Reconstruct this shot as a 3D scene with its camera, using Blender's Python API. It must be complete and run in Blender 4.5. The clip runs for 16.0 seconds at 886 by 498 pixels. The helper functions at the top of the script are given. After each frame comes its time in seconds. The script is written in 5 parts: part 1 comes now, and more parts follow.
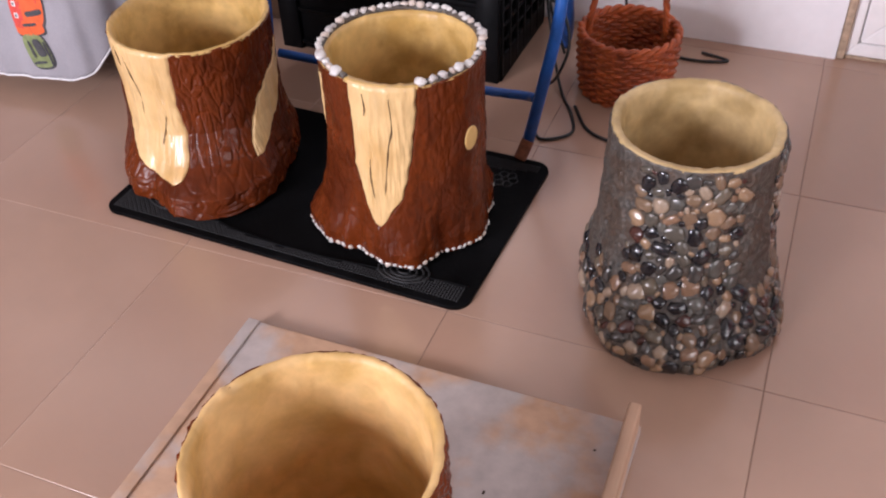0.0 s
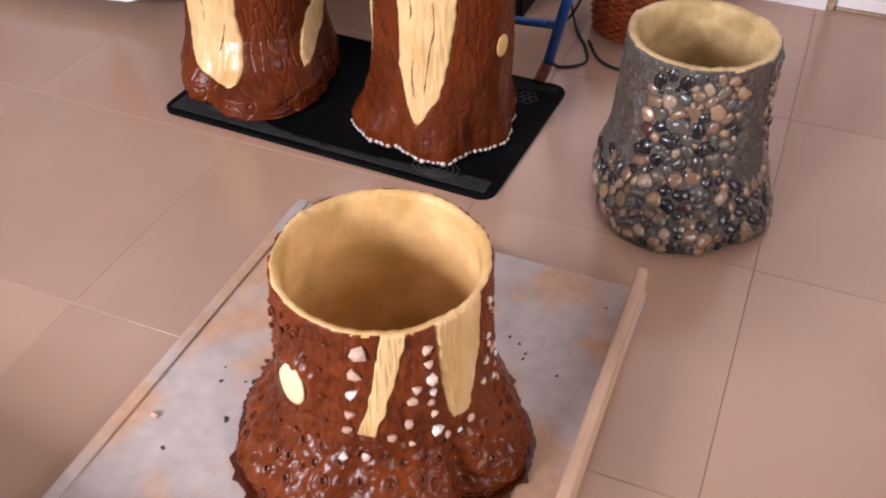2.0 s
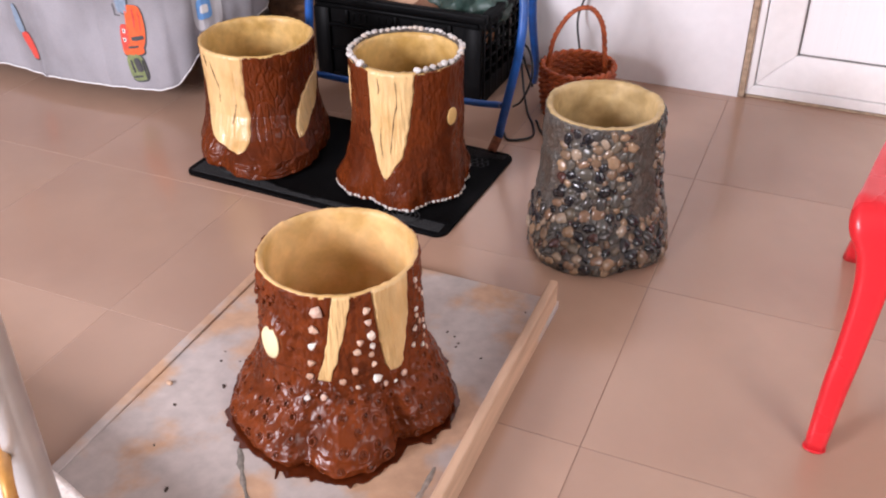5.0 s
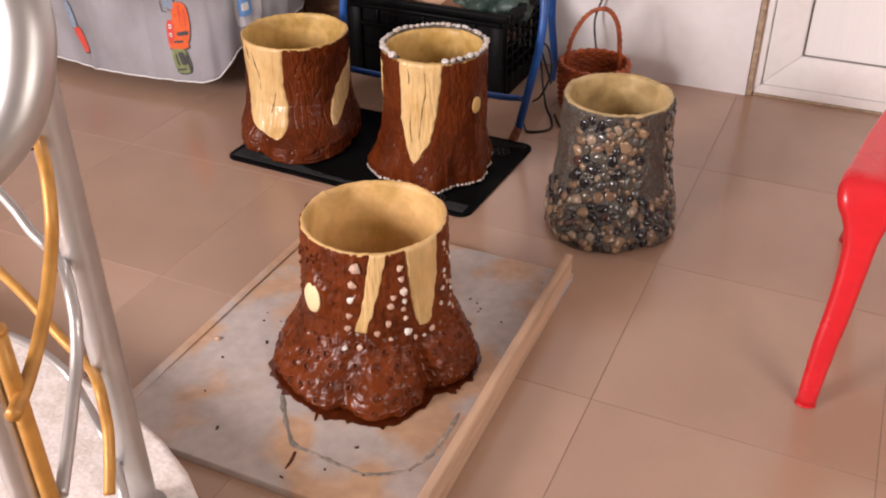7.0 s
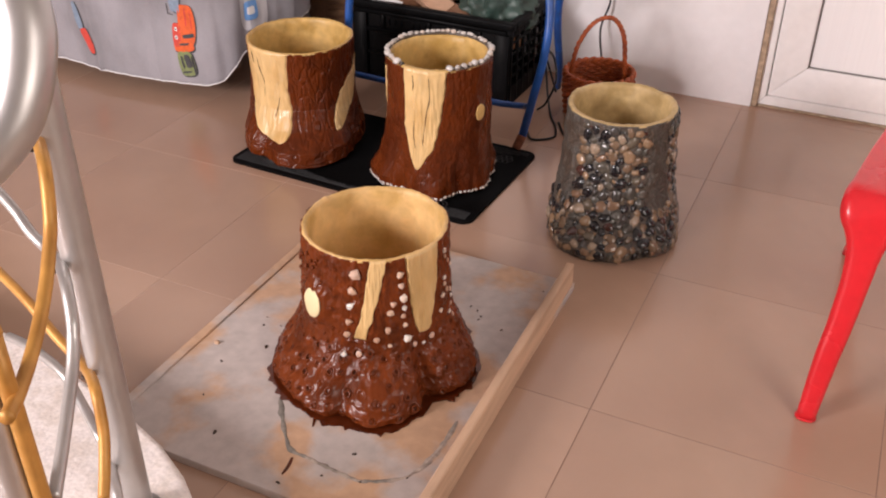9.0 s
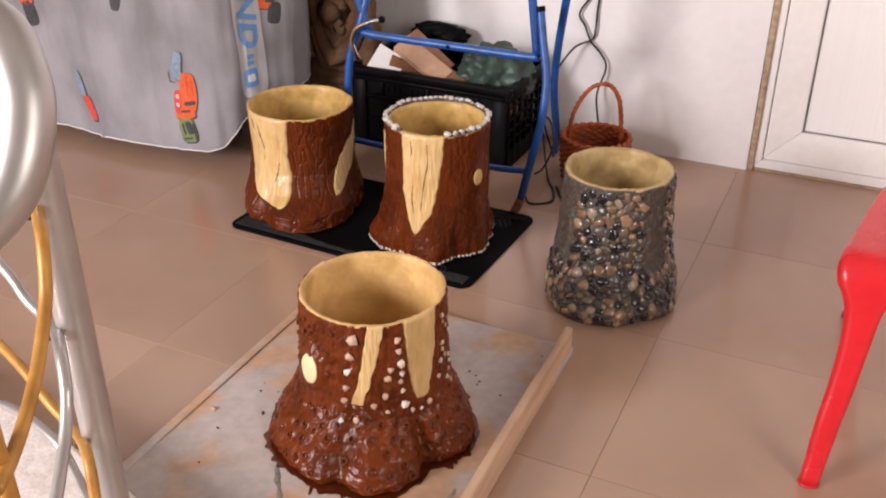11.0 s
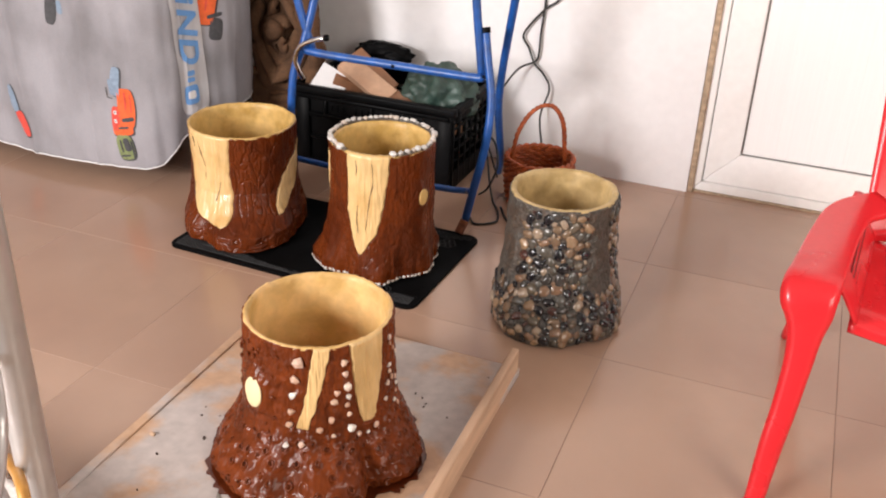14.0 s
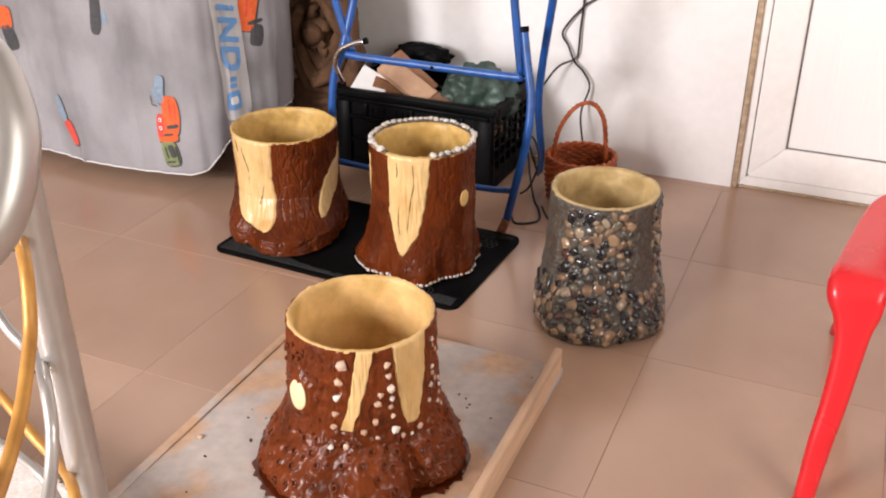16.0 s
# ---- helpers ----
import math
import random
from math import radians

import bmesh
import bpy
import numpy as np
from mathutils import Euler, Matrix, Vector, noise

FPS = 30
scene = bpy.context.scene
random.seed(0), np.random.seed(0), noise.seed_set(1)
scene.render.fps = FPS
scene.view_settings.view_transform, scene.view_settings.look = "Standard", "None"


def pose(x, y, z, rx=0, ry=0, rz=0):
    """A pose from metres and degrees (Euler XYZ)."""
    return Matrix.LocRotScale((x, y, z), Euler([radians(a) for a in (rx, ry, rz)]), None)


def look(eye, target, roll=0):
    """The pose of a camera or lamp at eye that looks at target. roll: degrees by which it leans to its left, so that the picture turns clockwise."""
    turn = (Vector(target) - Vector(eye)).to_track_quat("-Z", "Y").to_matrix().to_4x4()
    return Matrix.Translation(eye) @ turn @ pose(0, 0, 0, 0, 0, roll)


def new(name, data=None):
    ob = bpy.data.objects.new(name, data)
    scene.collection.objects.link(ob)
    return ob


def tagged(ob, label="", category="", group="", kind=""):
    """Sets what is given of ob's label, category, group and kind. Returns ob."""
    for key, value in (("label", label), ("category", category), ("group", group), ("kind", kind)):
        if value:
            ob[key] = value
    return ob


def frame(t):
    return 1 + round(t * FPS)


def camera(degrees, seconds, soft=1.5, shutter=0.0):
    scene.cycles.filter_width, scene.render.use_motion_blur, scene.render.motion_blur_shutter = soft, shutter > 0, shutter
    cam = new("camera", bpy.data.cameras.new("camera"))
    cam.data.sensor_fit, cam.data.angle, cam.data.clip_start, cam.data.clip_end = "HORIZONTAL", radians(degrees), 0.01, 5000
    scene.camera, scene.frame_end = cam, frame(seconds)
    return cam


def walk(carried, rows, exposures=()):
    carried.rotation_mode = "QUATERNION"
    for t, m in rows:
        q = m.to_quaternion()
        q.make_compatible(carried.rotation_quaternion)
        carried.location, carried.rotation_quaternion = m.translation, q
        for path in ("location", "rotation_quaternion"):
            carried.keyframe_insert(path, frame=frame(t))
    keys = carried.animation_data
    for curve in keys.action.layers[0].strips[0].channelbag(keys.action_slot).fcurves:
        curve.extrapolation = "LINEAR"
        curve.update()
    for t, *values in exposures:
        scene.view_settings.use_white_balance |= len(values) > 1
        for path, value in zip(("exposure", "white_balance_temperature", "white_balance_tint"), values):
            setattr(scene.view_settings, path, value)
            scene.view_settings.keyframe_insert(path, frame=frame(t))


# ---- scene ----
cam = camera(49.8, 16.0, soft=2.0, shutter=0.4)
PATH = [
    (0, (-0.064, -0.527, 1.082), (-0.662, 0.874, -0.214), -2.4),
    (0.2, (-0.046, -0.558, 1.092), (-0.641, 0.868, -0.188), -2.0),
    (0.5, (-0.031, -0.599, 1.093), (-0.607, 0.836, -0.175), -2.2),
    (0.7, (-0.036, -0.62, 1.091), (-0.617, 0.794, -0.197), -2.0),
    (1, (-0.042, -0.654, 1.086), (-0.61, 0.778, -0.189), -0.4),
    (1.2, (-0.055, -0.693, 1.076), (-0.604, 0.754, -0.18), 1.0),
    (1.5, (-0.064, -0.766, 1.066), (-0.61, 0.677, -0.207), 2.4),
    (1.7, (-0.047, -0.785, 1.06), (-0.621, 0.615, -0.248), 1.5),
    (2, (-0.035, -0.805, 1.063), (-0.605, 0.606, -0.234), 0.3),
    (2.2, (-0.028, -0.831, 1.054), (-0.639, 0.567, -0.234), 1.1),
    (2.5, (-0.024, -0.862, 1.061), (-0.701, 0.492, -0.246), 3.3),
    (2.7, (-0.016, -0.888, 1.06), (-0.784, 0.38, -0.274), 1.9),
    (3, (-0.019, -0.927, 1.079), (-0.78, 0.352, -0.257), -1.7),
    (3.2, (-0.005, -0.964, 1.082), (-0.64, 0.377, -0.241), -2.1),
    (3.5, (0.022, -1.018, 1.092), (-0.38, 0.458, -0.198), -1.1),
    (3.7, (0.065, -1.039, 1.102), (-0.364, 0.477, -0.128), -1.0),
    (4, (0.13, -1.069, 1.119), (-0.364, 0.42, -0.122), -0.6),
    (4.2, (0.162, -1.085, 1.131), (-0.355, 0.423, -0.074), -0.1),
    (4.5, (0.207, -1.109, 1.152), (-0.4, 0.389, -0.026), -1.3),
    (4.7, (0.231, -1.127, 1.166), (-0.42, 0.394, 0.042), -0.8),
    (6.8, (0.308, -1.355, 1.212), (-0.391, 0.178, 0.134), -0.3),
    (7, (0.315, -1.34, 1.206), (-0.389, 0.187, 0.122), -0.4),
    (7.5, (0.32, -1.328, 1.204), (-0.401, 0.194, 0.124), -0.1),
    (8, (0.323, -1.325, 1.201), (-0.402, 0.197, 0.125), 0.1),
    (8.2, (0.314, -1.328, 1.207), (-0.398, 0.199, 0.128), 0.5),
    (10.3, (0.325, -1.335, 1.205), (-0.421, 0.223, 0.197), -0.1),
    (10.5, (0.325, -1.334, 1.208), (-0.43, 0.253, 0.253), 0.1),
    (11, (0.323, -1.33, 1.211), (-0.421, 0.258, 0.25), 0.1),
    (11.5, (0.316, -1.329, 1.206), (-0.441, 0.248, 0.236), -0.3),
    (12, (0.31, -1.329, 1.205), (-0.437, 0.252, 0.234), -0.3),
    (12.5, (0.313, -1.331, 1.205), (-0.426, 0.263, 0.249), 0.1),
    (13, (0.32, -1.333, 1.202), (-0.446, 0.246, 0.242), -0.2),
    (13.5, (0.324, -1.332, 1.203), (-0.438, 0.25, 0.246), 0.4),
    (13.8, (0.315, -1.32, 1.209), (-0.338, 0.31, 0.258), 2.2),
    (14, (0.301, -1.322, 1.205), (-0.333, 0.335, 0.282), 2.2),
    (14.2, (0.301, -1.323, 1.204), (-0.379, 0.315, 0.285), -0.1),
    (14.5, (0.309, -1.324, 1.209), (-0.382, 0.312, 0.289), 0.4),
    (14.7, (0.308, -1.321, 1.21), (-0.369, 0.323, 0.295), -0.1),
    (15, (0.302, -1.321, 1.211), (-0.361, 0.333, 0.301), 0.9),
    (15.5, (0.308, -1.32, 1.208), (-0.416, 0.301, 0.287), -0.5),
    (16, (0.307, -1.32, 1.212), (-0.412, 0.3, 0.284), -0.1),
]
walk(cam, [(t, look(eye, target, roll)) for t, eye, target, roll in PATH],
     exposures=[(0.0, 0.26, 5900, 20), (1.5, 0.32, 6000, 20), (2.5, 0.35, 5900, 16), (2.7, 0.35, 5050, 6), (3.0, 0.36, 4950, 3), (3.5, 0.32, 4900, -2), (3.7, 0.34, 5600, 11), (4.0, 0.38, 5700, 13), (4.5, 0.42, 5800, 17), (7.0, 0.04, 6750, 19), (8.2, 0.02, 6750, 20), (10.5, 0.0, 6600, 17), (11.0, 0.04, 6600, 16), (11.5, 0.17, 6600, 14), (12.5, 0.25, 6600, 13), (13.5, 0.25, 6600, 13), (14.0, 0.34, 6550, 11), (16.0, 0.34, 6550, 11)])

# ---- world, light ----
world = bpy.data.worlds.new("world")
scene.world = world
world.use_nodes = True
wn = world.node_tree
sky = wn.nodes.new("ShaderNodeTexSky")
sky.sky_type, sky.sun_disc = "NISHITA", False
sky.sun_elevation, sky.sun_rotation = radians(42), radians(200)
wn.links.new(sky.outputs[0], wn.nodes["Background"].inputs[0])
wn.nodes["Background"].inputs[1].default_value = 0.06


def area_lamp(name, eye, target, wide, high, watts, colour):
    data = bpy.data.lights.new(name, "AREA")
    data.shape, data.size, data.size_y, data.energy, data.color = "RECTANGLE", wide, high, watts, colour
    ob = new(name, data)
    ob.matrix_world = look(eye, target)
    return tagged(ob, "daylight coming in through the open window", "light", kind="structure")


# daylight of the big window behind the stairs, and of the side window
area_lamp("window_light", (-2.45, -3.5, 1.75), (-0.4, 0.6, 0.3), 1.35, 1.15, 206, (1.0, 0.955, 0.94))
area_lamp("side_window_light", (2.22, -1.3, 1.5), (-0.2, 1.0, 0.5), 1.3, 1.3, 38, (1.0, 0.95, 0.86))


# ---- materials ----
def material(name, base, rough=0.6, metal=0.0, scale=20.0, vary=0.25, bump=0.2, second=None, size2=3.0, coat=0.0,
             stretch=(1, 1, 1), bump_mm=2.0, by_object=0.0, spec=0.5, second_at=(0.45, 0.62), generated=False):
    """A surface with fine grain, broad patches of a second tone and relief."""
    m = bpy.data.materials.new(name)
    m.use_nodes = True
    nt = m.node_tree
    bsdf = nt.nodes["Principled BSDF"]
    tc = nt.nodes.new("ShaderNodeTexCoord")
    mp = nt.nodes.new("ShaderNodeMapping")
    mp.inputs["Scale"].default_value = stretch
    nt.links.new(tc.outputs["Object"], mp.inputs[0])
    fine = nt.nodes.new("ShaderNodeTexNoise")
    fine.inputs["Scale"].default_value, fine.inputs["Detail"].default_value = scale, 6
    nt.links.new(mp.outputs[0], fine.inputs["Vector"])
    broad = nt.nodes.new("ShaderNodeTexNoise")
    broad.inputs["Scale"].default_value, broad.inputs["Detail"].default_value = size2, 5
    nt.links.new(mp.outputs[0], broad.inputs["Vector"])
    ramp = nt.nodes.new("ShaderNodeValToRGB")
    ramp.color_ramp.elements[0].position, ramp.color_ramp.elements[1].position = second_at
    nt.links.new(broad.outputs[0], ramp.inputs[0])
    other = second or tuple(c * (1 - vary * 0.6) for c in base)
    ramp.color_ramp.elements[0].color, ramp.color_ramp.elements[1].color = (*base, 1), (*other, 1)
    lift = nt.nodes.new("ShaderNodeMapRange")
    lift.inputs["To Min"].default_value, lift.inputs["To Max"].default_value = 1 - vary, 1 + vary
    lift.inputs["From Min"].default_value, lift.inputs["From Max"].default_value = 0.25, 0.75
    nt.links.new(fine.outputs[0], lift.inputs[0])
    mul = nt.nodes.new("ShaderNodeVectorMath")
    mul.operation = "SCALE"
    nt.links.new(ramp.outputs[0], mul.inputs[0])
    nt.links.new(lift.outputs[0], mul.inputs["Scale"])
    last = mul.outputs[0]
    if by_object:
        info = nt.nodes.new("ShaderNodeObjectInfo")
        span = nt.nodes.new("ShaderNodeMapRange")
        span.inputs["To Min"].default_value, span.inputs["To Max"].default_value = 1 - by_object, 1 + by_object
        nt.links.new(info.outputs["Random"], span.inputs[0])
        mul2 = nt.nodes.new("ShaderNodeVectorMath")
        mul2.operation = "SCALE"
        nt.links.new(last, mul2.inputs[0])
        nt.links.new(span.outputs[0], mul2.inputs["Scale"])
        last = mul2.outputs[0]
    nt.links.new(last, bsdf.inputs["Base Color"])
    rr = nt.nodes.new("ShaderNodeMapRange")
    rr.inputs["To Min"].default_value, rr.inputs["To Max"].default_value = max(0.03, rough - 0.08), min(1, rough + 0.1)
    nt.links.new(broad.outputs[0], rr.inputs[0])
    nt.links.new(rr.outputs[0], bsdf.inputs["Roughness"])
    bsdf.inputs["Metallic"].default_value = metal
    bsdf.inputs["Specular IOR Level"].default_value = spec
    bsdf.inputs["Coat Weight"].default_value = coat
    bsdf.inputs["Coat Roughness"].default_value = 0.12
    if bump:
        bp = nt.nodes.new("ShaderNodeBump")
        bp.inputs["Strength"].default_value, bp.inputs["Distance"].default_value = bump, bump_mm / 1000
        nt.links.new(fine.outputs[0], bp.inputs["Height"])
        nt.links.new(bp.outputs[0], bsdf.inputs["Normal"])
    return m


def ramp_material(name, stops, rough=0.3, scale=60.0, coat=0.0, bump=0.15):
    """A surface whose colour is picked piece by piece from the stops."""
    m = material(name, (0.5, 0.5, 0.5), rough, scale=scale, vary=0.18, bump=bump, coat=coat, bump_mm=1.0)
    nt = m.node_tree
    info = nt.nodes.new("ShaderNodeObjectInfo")
    ramp = nt.nodes.new("ShaderNodeValToRGB")
    ramp.color_ramp.interpolation = "CONSTANT"
    els = ramp.color_ramp.elements
    while len(els) < len(stops):
        els.new(0.5)
    for k, colour in enumerate(stops):
        els[k].position, els[k].color = k / len(stops), (*colour, 1)
    nt.links.new(info.outputs["Random"], ramp.inputs[0])
    mix = nt.nodes.new("ShaderNodeVectorMath")
    mix.operation = "MULTIPLY"
    bsdf = nt.nodes["Principled BSDF"]
    grain = bsdf.inputs["Base Color"].links[0].from_socket
    double = nt.nodes.new("ShaderNodeVectorMath")
    double.operation = "SCALE"
    double.inputs["Scale"].default_value = 1.75
    nt.links.new(grain, double.inputs[0])
    nt.links.new(double.outputs[0], mix.inputs[0])
    nt.links.new(ramp.outputs[0], mix.inputs[1])
    nt.links.new(mix.outputs[0], bsdf.inputs["Base Color"])
    return m


TILE = material("glazed_tile", (0.42, 0.272, 0.193), 0.185, scale=9, vary=0.06, bump=0, second=(0.385, 0.243, 0.172), size2=2.2, by_object=0.03, spec=0.6)
GROUT = material("grout", (0.455, 0.312, 0.232), 0.6, scale=60, vary=0.2, second=(0.22, 0.14, 0.1), size2=1.6, second_at=(0.46, 0.6))
# the joints run from pale on the table's side to dark towards the door
nt = GROUT.node_tree
where = nt.nodes.new("ShaderNodeSeparateXYZ")
nt.links.new(next(n for n in nt.nodes if n.type == "TEX_COORD").outputs["Object"], where.inputs[0])
span = nt.nodes.new("ShaderNodeMapRange")
span.inputs["From Min"].default_value, span.inputs["From Max"].default_value = -1.0, -0.2
nt.links.new(where.outputs["X"], span.inputs[0])
nt.links.new(span.outputs[0], next(n for n in nt.nodes if n.type == "VALTORGB").inputs[0])
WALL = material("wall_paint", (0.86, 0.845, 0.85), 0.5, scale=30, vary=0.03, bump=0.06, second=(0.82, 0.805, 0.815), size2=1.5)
# for the walls out of view: dark colour keeps the room's bounced light low
WALL_UNSEEN = material("dim_unseen_wall", (0.26, 0.21, 0.17), 0.7, scale=30, vary=0.04, bump=0.06)
CEILING = material("ceiling_paint", (0.4, 0.38, 0.36), 0.8, scale=40, vary=0.03)
PLASTIC_WHITE = material("white_door_plastic", (0.93, 0.92, 0.91), 0.55, spec=0.3, scale=40, vary=0.03, bump=0.03, second=(0.9, 0.88, 0.86), size2=4)
PANE = material("white_panel", (0.94, 0.94, 0.94), 0.3, scale=4, vary=0.02, bump=0.1, stretch=(60, 1, 0.3))
GASKET = material("grey_gasket", (0.25, 0.23, 0.22), 0.6)
DIRT = material("dirty_sealant", (0.48, 0.36, 0.25), 0.9, scale=60, vary=0.4)
BARK = material("wet_brown_bark", (0.15, 0.031, 0.0068), 0.24, scale=60, vary=0.22, bump=0.2, second=(0.1, 0.02, 0.0045), size2=16, coat=0.03, bump_mm=2.5, spec=0.2)
BARK_RED = material("red_brown_bark", (0.118, 0.0235, 0.0048), 0.27, scale=90, vary=0.18, bump=0.35, second=(0.078, 0.0152, 0.004), size2=14, coat=0.02, spec=0.16, bump_mm=1.6, stretch=(1, 1, 0.6))
CUT = material("carved_pale_wood", (0.7, 0.475, 0.215), 0.36, scale=48, vary=0.13, bump=0.9, second=(0.58, 0.355, 0.13), size2=15, bump_mm=3.5, second_at=(0.48, 0.7), stretch=(1, 1, 0.5), coat=0.25)
LINING = material("straw_yellow_plaster", (0.62, 0.405, 0.14), 0.42, scale=45, vary=0.15, bump=0.6, second=(0.45, 0.275, 0.075), size2=16, bump_mm=3)
LINING_DULL = material("dull_straw_plaster", (0.52, 0.37, 0.172), 0.55, scale=45, vary=0.15, bump=0.7, second=(0.38, 0.26, 0.105), size2=14, bump_mm=3)
LINING_PALE = material("cream_plaster", (0.74, 0.48, 0.2), 0.5, scale=45, vary=0.13, bump=0.6, second=(0.54, 0.335, 0.11), size2=11, bump_mm=3)
KNOB = material("cream_paint", (0.86, 0.72, 0.42), 0.45, scale=60, vary=0.06, bump=0.2)
KNOB_TAN = material("tan_paint", (0.66, 0.42, 0.15), 0.5, scale=60, vary=0.1, bump=0.2)
CRACK = material("dark_crack", (0.1, 0.055, 0.02), 0.8, scale=80)
PINKSTONE = ramp_material("pale_pink_stone", [(0.78, 0.54, 0.42), (0.84, 0.68, 0.56), (0.64, 0.4, 0.28), (0.88, 0.82, 0.74), (0.74, 0.52, 0.38)], 0.35, 90)
WHITESTONE = ramp_material("white_pebble", [(0.72, 0.68, 0.64), (0.6, 0.56, 0.53), (0.8, 0.77, 0.73), (0.68, 0.58, 0.5)], 0.35, 90, coat=0.2)
PEBBLE = ramp_material("river_pebble", [(0.02, 0.02, 0.023), (0.2, 0.128, 0.08), (0.085, 0.08, 0.068), (0.26, 0.155, 0.095), (0.01, 0.01, 0.013), (0.15, 0.12, 0.085), (0.37, 0.28, 0.2), (0.07, 0.026, 0.02),
                                        (0.12, 0.115, 0.1), (0.22, 0.145, 0.09), (0.014, 0.014, 0.017), (0.1, 0.088, 0.07), (0.34, 0.22, 0.13), (0.06, 0.055, 0.05)], 0.16, 90, coat=0.5)
MORTAR = material("grey_mortar", (0.082, 0.072, 0.061), 0.42, scale=140, vary=0.5, bump=1.0, second=(0.075, 0.052, 0.037), size2=30, bump_mm=5, coat=0.08)
BOARD = material("cement_smeared_board", (0.47, 0.415, 0.39), 0.5, scale=38, vary=0.14, bump=0.25, second=(0.52, 0.33, 0.21), size2=6.5, second_at=(0.46, 0.57))
BATTEN = material("raw_dusty_wood", (0.6, 0.4, 0.265), 0.75, scale=45, vary=0.2, bump=0.3, second=(0.46, 0.3, 0.2), size2=8, stretch=(1, 0.15, 1))
SPLASH = material("wet_paint_puddle", (0.085, 0.016, 0.004), 0.16, scale=60, vary=0.3, coat=0.2, spec=0.25)
TRACE = material("dried_cement_trace", (0.21, 0.19, 0.165), 0.85, scale=90, vary=0.4, second=(0.42, 0.35, 0.3), size2=14, second_at=(0.46, 0.6))
CRUMB = material("dark_crumb", (0.06, 0.04, 0.03), 0.8)
RUBBER = material("black_rubber", (0.003, 0.003, 0.0032), 0.5, scale=120, vary=0.3, bump=0.3, second=(0.005, 0.005, 0.0055), size2=9, spec=0.03)
RIBS = material("black_rubber_ribs", (0.024, 0.024, 0.025), 0.5, scale=120, vary=0.3, bump=0.2, spec=0.4)
CRATE = material("black_crate_plastic", (0.003, 0.003, 0.0033), 0.45, spec=0.07, scale=60, vary=0.3, bump=0.1, second=(0.006, 0.006, 0.0065))
BLUE = material("blue_enamel", (0.012, 0.09, 0.36), 0.35, scale=50, vary=0.2, bump=0.12, second=(0.018, 0.07, 0.25), size2=14)
RUST = material("rusty_tip", (0.28, 0.1, 0.05), 0.8, scale=90, vary=0.4)
CHROME = material("chrome", (0.75, 0.74, 0.72), 0.12, 1.0, scale=30, vary=0.03, bump=0)
STEEL = material("satin_steel", (0.5, 0.482, 0.468), 0.38, 0.7, scale=30, vary=0.06, bump=0.02, second=(0.47, 0.45, 0.435), size2=9)
GOLD = material("golden_tube", (0.56, 0.28, 0.065), 0.45, 0.25, scale=40, vary=0.16, bump=0.04, second=(0.44, 0.2, 0.04), size2=14)
WELD = material("weld_scorch", (0.09, 0.06, 0.045), 0.6, scale=90, vary=0.4)
STEP = material("white_speckled_stone", (0.84, 0.78, 0.75), 0.55, scale=150, vary=0.16, bump=0.6, second=(0.74, 0.67, 0.62), size2=30, bump_mm=2)
# darker copy of the chair's red: shade inside slots and holes, as colour
RED_SLOT = material("shaded_red_slot", (0.2, 0.008, 0.01), 0.6)
RED = material("red_moulded_plastic", (0.72, 0.022, 0.03), 0.26, scale=60, vary=0.04, bump=0.05, second=(0.66, 0.018, 0.025))
WICKER = material("orange_wicker", (0.36, 0.072, 0.012), 0.5, scale=120, vary=0.35, bump=0.4, second=(0.25, 0.044, 0.008), size2=25, by_object=0.18)
CORD = material("black_cord", (0.012, 0.012, 0.012), 0.45)
# white cloth; the darker second tone paints in shade showing through it
CLOTH = material("shade_blotched_cloth", (0.322, 0.312, 0.336), 0.8, scale=300, vary=0.05, bump=0.15, second=(0.2, 0.192, 0.204), size2=4.6, stretch=(1, 1, 0.7), second_at=(0.42, 0.7))
PRINT_ORANGE = material("orange_print", (0.72, 0.12, 0.03), 0.8, scale=90, vary=0.15)
PRINT_RED = material("red_print", (0.62, 0.07, 0.05), 0.8, scale=90, vary=0.15)
PRINT_BLUE = material("light_blue_print", (0.16, 0.36, 0.72), 0.8, scale=90, vary=0.1)
PRINT_GREY = material("blue_grey_print", (0.22, 0.29, 0.38), 0.8, scale=90, vary=0.2)
PRINT_GREEN = material("green_print", (0.2, 0.24, 0.1), 0.8, scale=90, vary=0.25)
PRINT_DARK = material("dark_print", (0.06, 0.06, 0.065), 0.8, scale=90, vary=0.25)
BLANKET = material("brown_blanket", (0.12, 0.058, 0.027), 0.95, scale=160, vary=0.3, bump=0.5, second=(0.075, 0.036, 0.017), size2=10)
WOOD_OFFCUT = material("planed_offcut", (0.3, 0.145, 0.075), 0.6, scale=40, vary=0.15, bump=0.2, stretch=(1, 1, 0.2), second=(0.21, 0.09, 0.042), size2=6, by_object=0.3)
WOOD_PALE = material("fresh_cut_wood", (0.55, 0.34, 0.22), 0.6, scale=40, vary=0.12, bump=0.2, stretch=(1, 1, 0.2), second=(0.46, 0.27, 0.17), size2=6)
CLOTH_WHITE = material("white_print_ground", (0.56, 0.55, 0.57), 0.8, scale=300, vary=0.05, bump=0.15)
PAPER = material("white_card", (0.75, 0.74, 0.74), 0.7, scale=40, vary=0.05)
BAG = material("green_plastic_bag", (0.03, 0.055, 0.043), 0.45, scale=40, vary=0.3, second=(0.05, 0.09, 0.075), size2=9)
TABLE_WOOD = material("table_wood", (0.3, 0.17, 0.09), 0.5, scale=30, vary=0.2)


